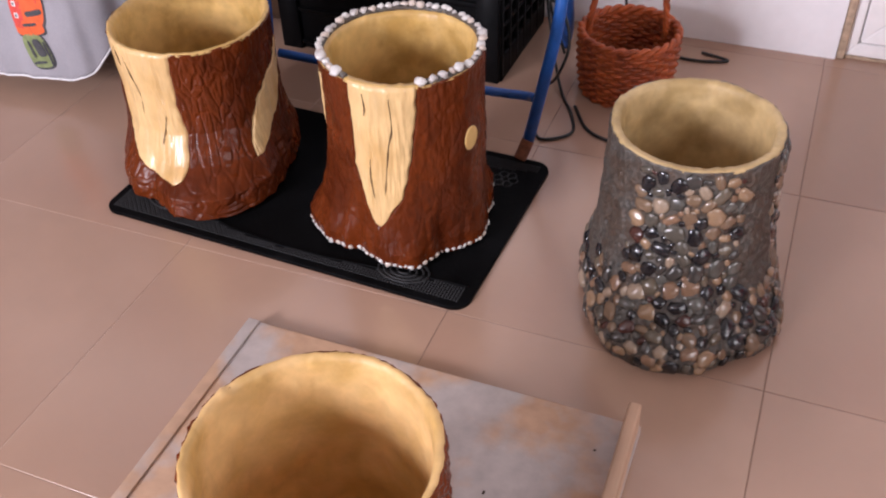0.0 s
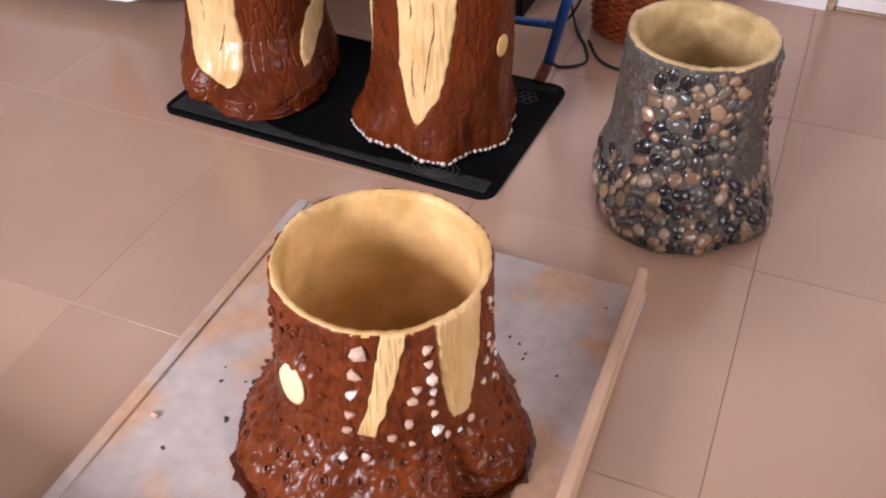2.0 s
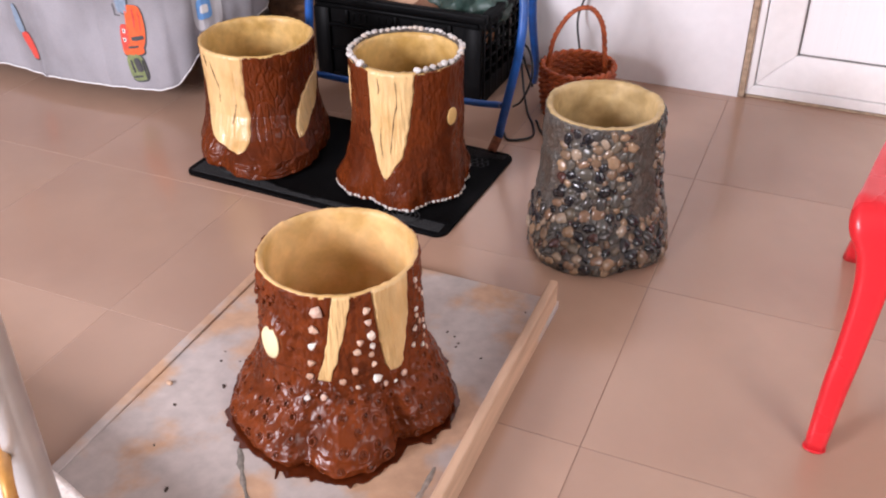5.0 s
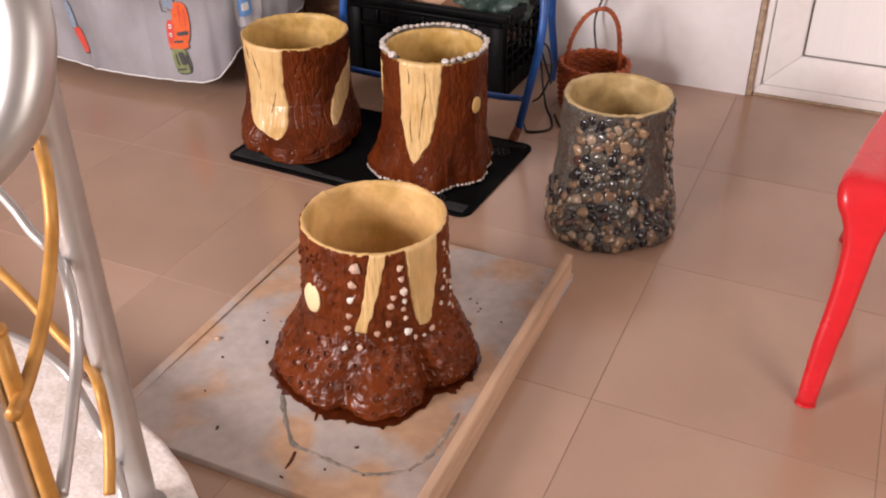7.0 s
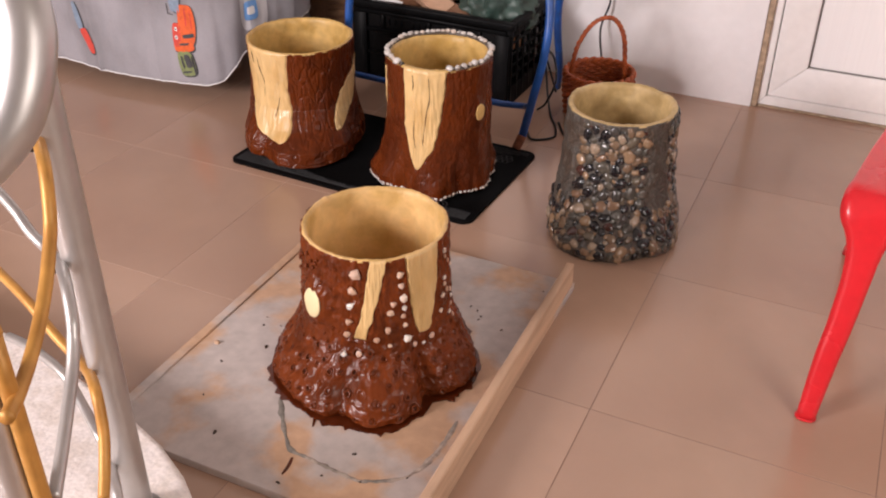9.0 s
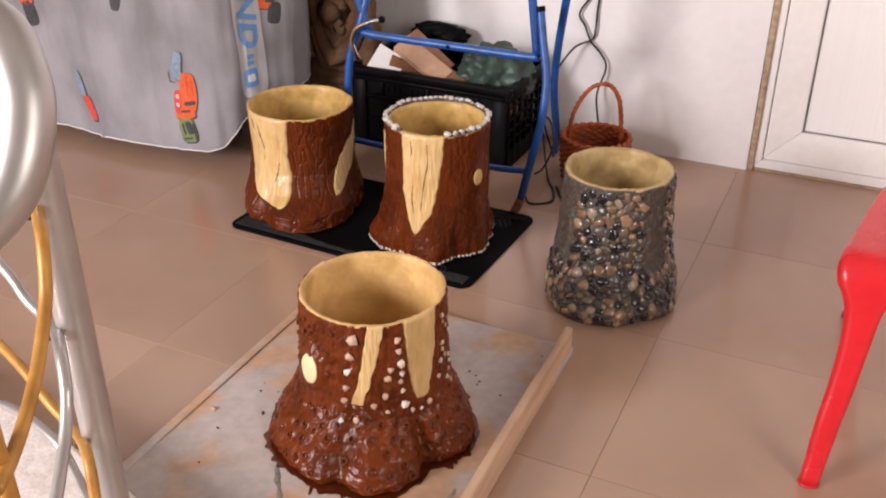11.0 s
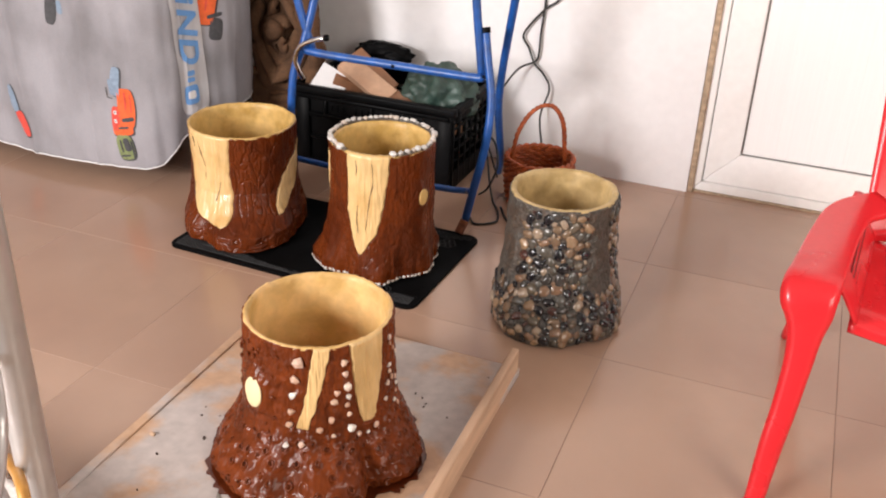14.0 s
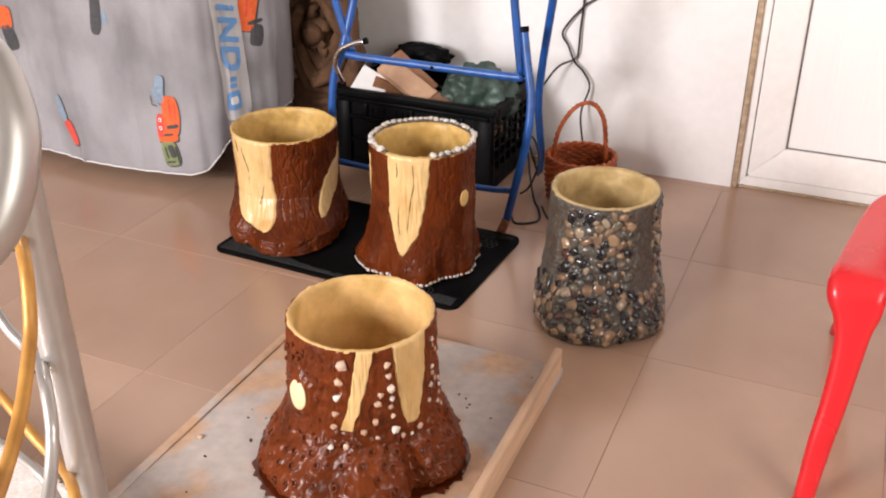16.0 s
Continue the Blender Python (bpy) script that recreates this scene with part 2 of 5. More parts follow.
# ---- mesh helpers ----
def part(name, bm, mat, parent=None, label="", smooth=True):
    """Links a bmesh (or mesh) as one object under its thing."""
    if isinstance(bm, bmesh.types.BMesh):
        me = bpy.data.meshes.new(name)
        bmesh.ops.recalc_face_normals(bm, faces=bm.faces)
        bm.to_mesh(me)
        bm.free()
    else:
        me = bm
    if not me.materials:
        me.materials.append(mat)
    if smooth:
        me.polygons.foreach_set("use_smooth", [True] * len(me.polygons))
    ob = new(name, me)
    if parent:
        ob.parent = parent
    if label:
        ob["label"] = label
    return ob


def thing(name, at, label, category, group="", kind="", turn=0.0):
    ob = new(name)
    ob.empty_display_size = 0.05
    ob.matrix_world = pose(*at, 0, 0, turn)
    return tagged(ob, label, category, group, kind)


def mesh_from(verts, faces, name="mesh"):
    me = bpy.data.meshes.new(name)
    me.from_pydata([tuple(map(float, v)) for v in verts], [], [tuple(map(int, f)) for f in faces])
    me.update()
    return me


def grid_faces(rows, cols, wrap=False, flip=False):
    out = []
    for i in range(rows - 1):
        for j in range(cols if wrap else cols - 1):
            k = (j + 1) % cols
            q = (i * cols + j, i * cols + k, (i + 1) * cols + k, (i + 1) * cols + j)
            out.append(q[::-1] if flip else q)
    return out


def box(size, at=(0, 0, 0), bevel=0.003, turn=None, segments=2):
    bm = bmesh.new()
    bmesh.ops.create_cube(bm, size=1.0)
    bmesh.ops.scale(bm, vec=size, verts=bm.verts)
    if bevel:
        bmesh.ops.bevel(bm, geom=bm.edges[:], offset=min(bevel, min(size) * 0.45), segments=segments, affect="EDGES", profile=0.6)
    if turn is not None:
        bmesh.ops.transform(bm, matrix=turn, verts=bm.verts)
    bmesh.ops.translate(bm, vec=at, verts=bm.verts)
    return bm


def spline(points, per=10):
    """Catmull-Rom through the points."""
    p = [Vector(q) for q in points]
    p = [p[0] * 2 - p[1]] + p + [p[-1] * 2 - p[-2]]
    out = []
    for i in range(1, len(p) - 2):
        a, b, c, d = p[i - 1 : i + 3]
        for k in range(per):
            t = k / per
            out.append(0.5 * (2 * b + (c - a) * t + (2 * a - 5 * b + 4 * c - d) * t * t + (3 * b - a - 3 * c + d) * t**3))
    return out + [p[-2]]


def tube(points, radius, per=10, sides=14, smooth_path=True, taper=None, closed_ends=True):
    """A round tube along the points. taper: radius factor for each stretch 0..1."""
    path = spline(points, per) if smooth_path else [Vector(q) for q in points]
    verts, n = [], len(path)
    up = Vector((0.31, 0.17, 0.93)).normalized()
    for i, c in enumerate(path):
        t = (path[min(i + 1, n - 1)] - path[max(i - 1, 0)]).normalized()
        up = (up - t * up.dot(t)).normalized()
        side = t.cross(up)
        r = radius * (taper(i / (n - 1)) if taper else 1)
        for k in range(sides):
            a = 2 * math.pi * k / sides
            verts.append(c + (up * math.cos(a) + side * math.sin(a)) * r)
    bm = bmesh.new()
    vs = [bm.verts.new(v) for v in verts]
    for f in grid_faces(n, sides, True):
        bm.faces.new([vs[i] for i in f])
    if closed_ends:
        bm.faces.new(vs[:sides][::-1])
        bm.faces.new(vs[-sides:])
    return bm


def prism(outline, z0, z1, bevel=0.0):
    """A slab with the given plan."""
    bm = bmesh.new()
    vs = [bm.verts.new((x, y, z0)) for x, y in outline]
    face = bm.faces.new(vs)
    up = bmesh.ops.extrude_face_region(bm, geom=[face])["geom"]
    bmesh.ops.translate(bm, vec=(0, 0, z1 - z0), verts=[g for g in up if isinstance(g, bmesh.types.BMVert)])
    if bevel:
        top = [e for e in bm.edges if all(abs(v.co.z - z1) < 1e-6 for v in e.verts)]
        bmesh.ops.bevel(bm, geom=top, offset=bevel, segments=3, affect="EDGES", profile=0.6)
    return bm


def rounded_plan(wide, deep, r, n=6):
    out = []
    for cx, cy, a0 in ((wide / 2 - r, deep / 2 - r, 0), (-wide / 2 + r, deep / 2 - r, 90), (-wide / 2 + r, -deep / 2 + r, 180), (wide / 2 - r, -deep / 2 + r, 270)):
        for k in range(n + 1):
            a = radians(a0 + 90 * k / n)
            out.append((cx + r * math.cos(a), cy + r * math.sin(a)))
    return out


def pebble_mesh(name, seed, lumps=0.12, detail=2):
    bm = bmesh.new()
    bmesh.ops.create_icosphere(bm, subdivisions=detail, radius=1.0)
    for v in bm.verts:
        v.co *= 1 + lumps * noise.noise(v.co * 1.3 + Vector((seed * 7.1, seed * 3.3, 0)))
    me = bpy.data.meshes.new(name)
    bm.to_mesh(me)
    bm.free()
    me.polygons.foreach_set("use_smooth", [True] * len(me.polygons))
    return me


# ---- the room ----
wall_y = 1.538
room = dict(x0=-3.4, x1=2.3, y0=-3.6, y1=wall_y, z1=2.75)


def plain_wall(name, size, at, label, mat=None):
    return tagged(part(name, box(size, at, 0.0), mat or (WALL if "north" in name or "lintel" in name else WALL_UNSEEN), smooth=False), label, "wall", kind="structure")


plain_wall("wall_north", (3.42, 0.16, 2.75), (-1.69, wall_y + 0.08, 1.375), "white painted plaster wall behind the workshop things")
plain_wall("wall_north_right", (1.4, 0.16, 2.75), (1.6, wall_y + 0.08, 1.375), "white painted plaster wall beside the door")
plain_wall("wall_lintel", (0.88, 0.16, 0.6), (0.46, wall_y + 0.08, 2.45), "white painted plaster above the door")
# unseen walls added to close the room, dark to hold back bounced light
plain_wall("wall_west", (0.16, 5.3, 2.75), (-3.48, -1.03, 1.375), "unseen side wall, darkened to bounce less light")
plain_wall("wall_east_low", (0.16, 5.3, 0.8), (2.38, -1.03, 0.4), "unseen wall below the side window, darkened to bounce less light")
plain_wall("wall_east_high", (0.16, 5.3, 0.55), (2.38, -1.03, 2.475), "unseen wall above the side window, darkened to bounce less light")
plain_wall("wall_east_north", (0.16, 2.17, 1.4), (2.38, 0.535, 1.5), "unseen wall beside the side window, darkened to bounce less light")
plain_wall("wall_east_south", (0.16, 1.63, 1.4), (2.38, -2.865, 1.5), "unseen wall beside the side window, darkened to bounce less light")
plain_wall("wall_south_low", (2.9, 0.16, 0.5), (-1.75, -3.68, 0.25), "unseen wall below the window, darkened to bounce less light")
plain_wall("wall_south_high", (5.86, 0.16, 0.4), (-0.55, -3.68, 2.55), "unseen wall above the window, darkened to bounce less light")
plain_wall("wall_south_left", (0.3, 0.16, 2.35), (-3.3, -3.68, 1.175), "unseen wall beside the window, darkened to bounce less light")
plain_wall("wall_south_right", (2.6, 0.16, 2.35), (1.0, -3.68, 1.175), "unseen wall beside the window, darkened to bounce less light")
tagged(part("ceiling", box((6.1, 5.5, 0.1), (-0.55, -1.03, 2.8), 0.0), CEILING, smooth=False), "plain grey ceiling, out of view", "ceiling", kind="structure")
floor = tagged(part("floor", box((6.1, 5.5, 0.08), (-0.55, -1.03, -0.0406), 0.0), GROUT, smooth=False), "beige glazed tile floor with fine dark joints", "floor", kind="structure")

# outside ground, seen by nothing but the light
tagged(part("ground", box((60, 60, 0.1), (0, 0, -0.2), 0.0), GROUT, smooth=False), "bare ground outside the house", "ground", kind="structure")

# ---- the white door with its frame ----
door = thing("door_1", (0.03, wall_y, 0.0), "white plastic door with a plain white panel, shut, dirty sealant along its frame", "door", kind="structure")
part("sealant_strip", box((0.018, 0.02, 2.1), (-0.0005, 0.014, 1.05), 0.003), DIRT, door, "brown dirty sealant joint")
part("threshold", box((0.84, 0.03, 0.006), (0.43, 0.03, 0.002), 0.002), DIRT, door, "dirt line along the threshold")


def mitred(name, inner, outer, y_in, y_out, mat, label=""):
    """A mitred frame of four bars: rectangles (x0, z0, x1, z1), sloping from the outer to the inner edge."""
    (a0, b0, a1, b1), (c0, d0, c1, d1) = inner, outer
    ins, outs = [(a0, b0), (a1, b0), (a1, b1), (a0, b1)], [(c0, d0), (c1, d0), (c1, d1), (c0, d1)]
    for k in range(4):
        m = (k + 1) % 4
        gap = 0.0006
        bm = bmesh.new()
        pts = []
        for (x, z), y in ((outs[k], y_out), (outs[m], y_out), (ins[m], y_in), (ins[k], y_in)):
            pts += [bm.verts.new((x, y, z)), bm.verts.new((x, y + 0.06, z))]
        for q in ((0, 2, 4, 6), (1, 7, 5, 3), (0, 1, 3, 2), (2, 3, 5, 4), (4, 5, 7, 6), (6, 7, 1, 0)):
            bm.faces.new([pts[i] for i in q])
        mid = Vector((sum(p.co.x for p in pts) / 8, 0, sum(p.co.z for p in pts) / 8))
        for v in bm.verts:
            v.co += (mid - v.co).normalized() * gap
        bmesh.ops.bevel(bm, geom=bm.edges[:], offset=0.0025, segments=2, affect="EDGES")
        part(name, bm, mat, door, label, smooth=False)


mitred("outer_frame_bar", (0.03, 0.036, 0.812, 2.09), (0.006, 0.008, 0.836, 2.115), 0.016, 0.014, PLASTIC_WHITE)
mitred("leaf_bar", (0.13, 0.135, 0.712, 1.985), (0.033, 0.038, 0.809, 2.087), 0.034, 0.02, PLASTIC_WHITE)
mitred("gasket", (0.134, 0.139, 0.708, 1.981), (0.1305, 0.1355, 0.7115, 1.9845), 0.037, 0.037, GASKET, "grey gasket round the pane")
for k in range(6):
    part("pane", box((0.0956, 0.012, 1.842), (0.1825 + 0.0957 * k, 0.05, 1.06), 0.0006, segments=1), PANE, door, smooth=False)

# ---- pots shaped like tree stumps ----
def smooth(x, xs, ys, period=None):
    xs, ys = np.array(xs, float), np.array(ys, float)
    if period:
        order = np.argsort(xs % period)
        xs, ys = (xs % period)[order], ys[order]
        xs, ys, x = np.r_[xs[-1] - period, xs, xs[0] + period], np.r_[ys[-1], ys, ys[0]], np.asarray(x) % period
    i = np.clip(np.searchsorted(xs, x) - 1, 0, len(xs) - 2)
    u = np.clip((x - xs[i]) / (xs[i + 1] - xs[i]), 0, 1)
    u = u * u * (3 - 2 * u) if period else u
    return ys[i] + (ys[i + 1] - ys[i]) * u


def radius(p, th, h):
    """The outer radius at th degrees and height h over the pot's base."""
    r, r0, rt = smooth(h, *zip(*p["prof"])), p["prof"][0][1], p["prof"][-1][1]
    w = np.clip((r - rt * 0.985) / (r0 - rt * 0.985), 0, 1)
    return r + w * (smooth(th, *zip(*p["base"]), 360) - r0)


FRONT = dict(c=(-0.43, -0.025), z0=0.022, H=0.288, prof=[(0, 0.185), (0.015, 0.186), (0.04, 0.175), (0.07, 0.158), (0.095, 0.148), (0.12, 0.1425), (0.2, 0.138), (0.29, 0.135)],
             base=[(212, 0.198), (225, 0.211), (240, 0.216), (258, 0.222), (272, 0.229), (281, 0.226), (294, 0.238), (305, 0.232), (317, 0.214), (327, 0.19), (336, 0.197), (352, 0.206), (4, 0.199), (32, 0.174), (60, 0.18), (90, 0.19), (135, 0.18), (175, 0.19)])
LEFT = dict(c=(-1.098, 0.77), z0=0.012, H=0.288, prof=[(0, 0.185), (0.04, 0.182), (0.08, 0.16), (0.13, 0.146), (0.2, 0.142), (0.29, 0.146)],
            base=[(200, 0.17), (225, 0.176), (241, 0.19), (253, 0.2), (266, 0.19), (272, 0.203), (283, 0.229), (294, 0.238), (306, 0.237), (319, 0.225), (331, 0.21), (341, 0.192), (353, 0.172), (20, 0.165), (90, 0.18), (150, 0.18)])
MIDDLE = dict(c=(-0.646, 0.704), z0=0.012, H=0.338, prof=[(0, 0.165), (0.03, 0.165), (0.07, 0.148), (0.12, 0.137), (0.2, 0.131), (0.34, 0.133)],
              base=[(205, 0.182), (225, 0.166), (241, 0.15), (252, 0.131), (262, 0.138), (278, 0.15), (294, 0.157), (306, 0.138), (315, 0.127), (330, 0.136), (350, 0.144), (4, 0.14), (14, 0.134), (37, 0.15), (49, 0.165), (90, 0.16), (150, 0.17)])
STONY = dict(c=(-0.176, 0.712), z0=0.0, H=0.30, prof=[(0, 0.185), (0.03, 0.185), (0.07, 0.165), (0.12, 0.147), (0.2, 0.134), (0.3, 0.129)],
             base=[(180, 0.15), (195, 0.152), (220, 0.158), (238, 0.19), (258, 0.225), (272, 0.233), (287, 0.231), (304, 0.211), (321, 0.212), (337, 0.195), (348, 0.17), (10, 0.16), (90, 0.16), (160, 0.165)])
MIDDLE["cuts"] = [
    ([(0.338, 252.7), (0.283, 254), (0.19, 253.6), (0.114, 261), (0.071, 269.5)],
     [(0.338, 303.5), (0.294, 302.6), (0.205, 297), (0.137, 290), (0.071, 271.5)]),
    ([(0.31, 205), (0.2, 204), (0.16, 206)],
     [(0.31, 214), (0.2, 209), (0.16, 207)]),
]
LEFT["cuts"] = [
    ([(0.288, 227), (0.208, 226.5), (0.145, 232.5), (0.098, 241), (0.076, 250), (0.062, 261), (0.053, 272)],
     [(0.288, 289.3), (0.242, 287.7), (0.184, 286.5), (0.139, 290.3), (0.1, 291), (0.076, 290), (0.062, 287), (0.053, 281)]),
    ([(0.235, 384), (0.208, 376), (0.193, 361), (0.164, 346), (0.129, 337.5), (0.097, 331), (0.068, 331)],
     [(0.235, 392), (0.208, 392), (0.193, 388), (0.164, 382), (0.129, 370), (0.097, 352), (0.068, 336)]),
]
FRONT["cuts"] = [
    ([(0.288, 294.4), (0.246, 291), (0.2, 288.6), (0.165, 285.5), (0.128, 280.5)],
     [(0.288, 306.5), (0.242, 303.1), (0.2, 298.3), (0.164, 294.1), (0.126, 289.4)]),
    ([(0.288, 320.5), (0.236, 322), (0.188, 324), (0.139, 327), (0.118, 331)],
     [(0.288, 353.5), (0.218, 350.2), (0.176, 345.9), (0.135, 341.2), (0.118, 336)]),
]


def fbm(v, octaves=3):
    return noise.fractal(v, 1.0, 2.0, octaves)


def grooves(th, h, seed, across=26.0, along=9.0):
    """Bark: upright wandering furrows, from 0 (furrow) to 1 (ridge)."""
    a = radians(th)
    q = Vector((math.cos(a) * across * 0.14, math.sin(a) * across * 0.14, h * along + seed))
    warp = noise.noise(q * 1.7) * 0.5
    n = noise.noise(Vector((q.x * 2.6 + warp, q.y * 2.6 + warp, q.z)))
    return min(1.0, abs(n) * 3.2)


def in_cut(p, ths, h):
    """How far (0 to 1) the bark is cut away at each of the angles, at one height."""
    out = np.zeros(len(ths))
    for left, right in p.get("cuts", ()):
        hl, hr = np.array(left), np.array(right)
        if not min(hl[-1, 0], hr[-1, 0]) <= h <= max(hl[0, 0], hr[0, 0]) + 0.001:
            continue
        a, b = np.interp(-h, -hl[:, 0], hl[:, 1]), np.interp(-h, -hr[:, 0], hr[:, 1])
        for turn in (0, 360):
            out = np.maximum(out, np.clip(np.minimum(ths + turn - a, b - ths - turn) / 0.9 + 0.4, 0, 1))
    return out


def cracks_at(th, h, size, tall, seed, width=0.16):
    """Bark scales: 0 in the cracks between cells about size metres wide, 1 on the cells."""
    a, w = radians(th), 0.16 / size
    q = Vector((math.cos(a) * w, math.sin(a) * w, h / (size * tall) + seed))
    q += Vector((noise.noise(q * 0.9), noise.noise(q * 0.9 + Vector((5, 0, 0))), noise.noise(q * 0.9 + Vector((0, 5, 0))))) * 0.45
    d = noise.voronoi(q)[0]
    return min(1.0, (d[1] - d[0]) / width)


def stump(p, name, label, mat, relief, lining=LINING, wall=0.0115, n=300, m=100, rim_wave=0.002, lining_label="straw-coloured rough plaster lining"):
    """A hollow stump-shaped pot: bark outside, plaster lining with the rim inside. relief(th, h): outward offset in metres."""
    ob = thing(name, (*p["c"], p["z0"]), label, "plant pot", "stump-shaped pots")
    # three quarters of the columns on the side that faces the room
    ths = np.r_[np.linspace(185, 395, n * 3 // 4, endpoint=False), np.linspace(395, 545, n - n * 3 // 4, endpoint=False)]
    hs = np.r_[0, np.linspace(0.004, p["H"] * 0.4, m // 2 - 1), np.linspace(p["H"] * 0.4, p["H"], m - m // 2 + 1)[1:]]
    verts = []
    for i, h in enumerate(hs):
        rs = radius(p, ths, h)
        for th, r, cut in zip(ths, rs, in_cut(p, ths, h)):
            tuck = 0.006 if i == 0 else 0.0
            rr = r + (relief(th, h) - tuck) * (1 - cut) - 0.004 * cut
            a = radians(th)
            z = h + (rim_wave * noise.noise(Vector((math.cos(a) * 3, math.sin(a) * 3, 5))) if i == m - 1 else 0)
            verts.append((rr * math.cos(a), rr * math.sin(a), z))
    rim = radius(p, ths, p["H"]) - 0.0065
    verts += [(r * math.cos(radians(t)), r * math.sin(radians(t)), v[2] + 0.0005) for r, t, v in zip(rim, ths, verts[-n:])]
    part("bark_shell", mesh_from(verts, grid_faces(m + 1, n, True), "bark_shell"), mat, ob)
    # the lining: over the rim, down the inside, across the floor
    rows = [(0.001, -0.003), (0.0016, 0.0008), (0.004, 0.0022), (wall - 0.003, 0.001), (wall, -0.006)]
    lv = []
    rim = radius(p, ths, p["H"])
    for inset, rise in rows:
        for th, r in zip(ths, rim):
            a = radians(th)
            c, s = math.cos(a), math.sin(a)
            k = r - inset + 0.0024 * noise.noise(Vector((c * 2.5, s * 2.5, 1))) + 0.0015 * noise.noise(Vector((c * 13, s * 13, inset * 90)))
            lv.append((k * c, k * s, p["H"] + rise + rim_wave * noise.noise(Vector((c * 3, s * 3, 5))) + 0.0016 * noise.noise(Vector((c * 12, s * 12, 3)))))
    depth = 26
    for d in range(1, depth + 1):
        h = p["H"] - 0.006 - (p["H"] - 0.04) * d / depth
        for th, r in zip(ths, rim):
            a = radians(th)
            k = (r - wall) * (1.0 - 0.06 * d / depth)
            k += min(1, d / 3) * 0.0034 * fbm(Vector((math.cos(a) * 4, math.sin(a) * 4, h * 28 + 2)), 3)
            lv.append((k * math.cos(a), k * math.sin(a), h))
    count = len(rows) + depth
    faces = grid_faces(count, n, True)
    lv.append((0, 0, 0.032))
    base = (count - 1) * n
    faces += [(base + j, base + (j + 1) % n, len(lv) - 1) for j in range(n)]
    part("lining", mesh_from(lv, faces, "lining"), lining, ob, lining_label)
    return ob


def on_pot(p, th, h, relief, out=0.0):
    """Place (in the pot's own space) and outward normal on the bark."""
    r = lambda t, z: float(radius(p, t, z)) + relief(t, z) * 0.6
    pt = lambda t, z, o=0.0: Vector(((r(t, z) + o) * math.cos(radians(t)), (r(t, z) + o) * math.sin(radians(t)), z))
    du, dv = pt(th + 2, h) - pt(th - 2, h), pt(th, min(h + 0.008, p["H"])) - pt(th, max(h - 0.008, 0))
    normal = du.cross(dv).normalized()
    return pt(th, h) + normal * out, normal, du.normalized()


def carve(p, ob, left, right, relief, mat=CUT, proud=0.0035, rows=70, cols=40, cracks=(), label="pale carved face with dark cracks", rag=1.2, lip=True):
    """A smooth pale cut face between two edges, each a list of (height, degrees) from the top down."""
    hl = np.array(left)
    hr = np.array(right)
    top, low = max(hl[0, 0], hr[0, 0]), min(hl[-1, 0], hr[-1, 0])
    verts = []
    for i in range(rows):
        h = top + (low - top) * i / (rows - 1)
        a = np.interp(-h, -hl[:, 0], hl[:, 1]) + rag * noise.noise(Vector((h * 50, 1, 0)))
        b = np.interp(-h, -hr[:, 0], hr[:, 1]) + rag * noise.noise(Vector((h * 50, 7, 0)))
        for j in range(cols):
            u = j / (cols - 1)
            th = a + (b - a) * u
            edge = min(u, 1 - u, (rows - 1 - i) / rows * 1.2)
            o = proud * min(1, edge * 14) - 0.006 * max(0, 1 - edge * 26)
            o += 0.0018 * fbm(Vector((th * 0.35, h * 14, 4)), 2) + 0.0013 * noise.noise(Vector((th * 1.1, h * 22, 9))) + 0.001 * abs(noise.noise(Vector((th * 0.6, h * 60, 2))))
            r = float(radius(p, th, h)) + o
            z = h
            if lip and i < 2:
                r, z = (r - 0.005, h + 0.0016) if i == 0 else (r - 0.0006, top + 0.0008)
            verts.append((r * math.cos(radians(th)), r * math.sin(radians(th)), z))
    face = part("carved_face", mesh_from(verts, grid_faces(rows, cols), "carved_face"), mat, ob, label)
    for k, line in enumerate(cracks):
        pts = []
        for t, h in line:
            r = float(radius(p, t, h)) + proud + 0.0006
            pts.append((r * math.cos(radians(t)), r * math.sin(radians(t)), h))
        bm = tube(pts, 0.0011, per=8, sides=6, taper=lambda s: 0.3 + 0.7 * math.sin(math.pi * min(1, max(0, s))) + 0.25 * math.sin(s * 23))
        part("crack", bm, CRACK, face, "dark crack in the carved face")
    return face


def stud(mesh, name, p, ob, th, h, size, relief, mat, sink=0.3, spin=0.0, label=""):
    """One stone pressed into the bark: size is (along, up, out) in metres, half axes."""
    at, normal, du = on_pot(p, th, h, relief)
    up = normal.cross(du)
    m = Matrix((du, up, normal)).transposed().to_4x4()
    m = Matrix.Translation(at + normal * size[2] * (1 - 2 * sink)) @ m @ Matrix.Rotation(spin, 4, "Z") @ Matrix.Diagonal((*size, 1))
    o = new(name, mesh)
    if not mesh.materials:
        mesh.materials.append(mat)
    o.parent = ob
    o.matrix_local = m
    if label:
        o["label"] = label
    return o


rng = random.Random(4)

# the front pot: wet brown clay with pits, two cut faces and pale stones
pits = []
for _ in range(9000):
    th, h = rng.uniform(190, 385), rng.uniform(0.008, 0.105)
    if all(math.hypot((th - a) * 0.0034, h - b) > 0.0205 for a, b, c in pits):
        pits.append((th, h, rng.uniform(0.004, 0.0072)))
pit_t, pit_h, pit_r = (np.array(v) for v in zip(*pits))


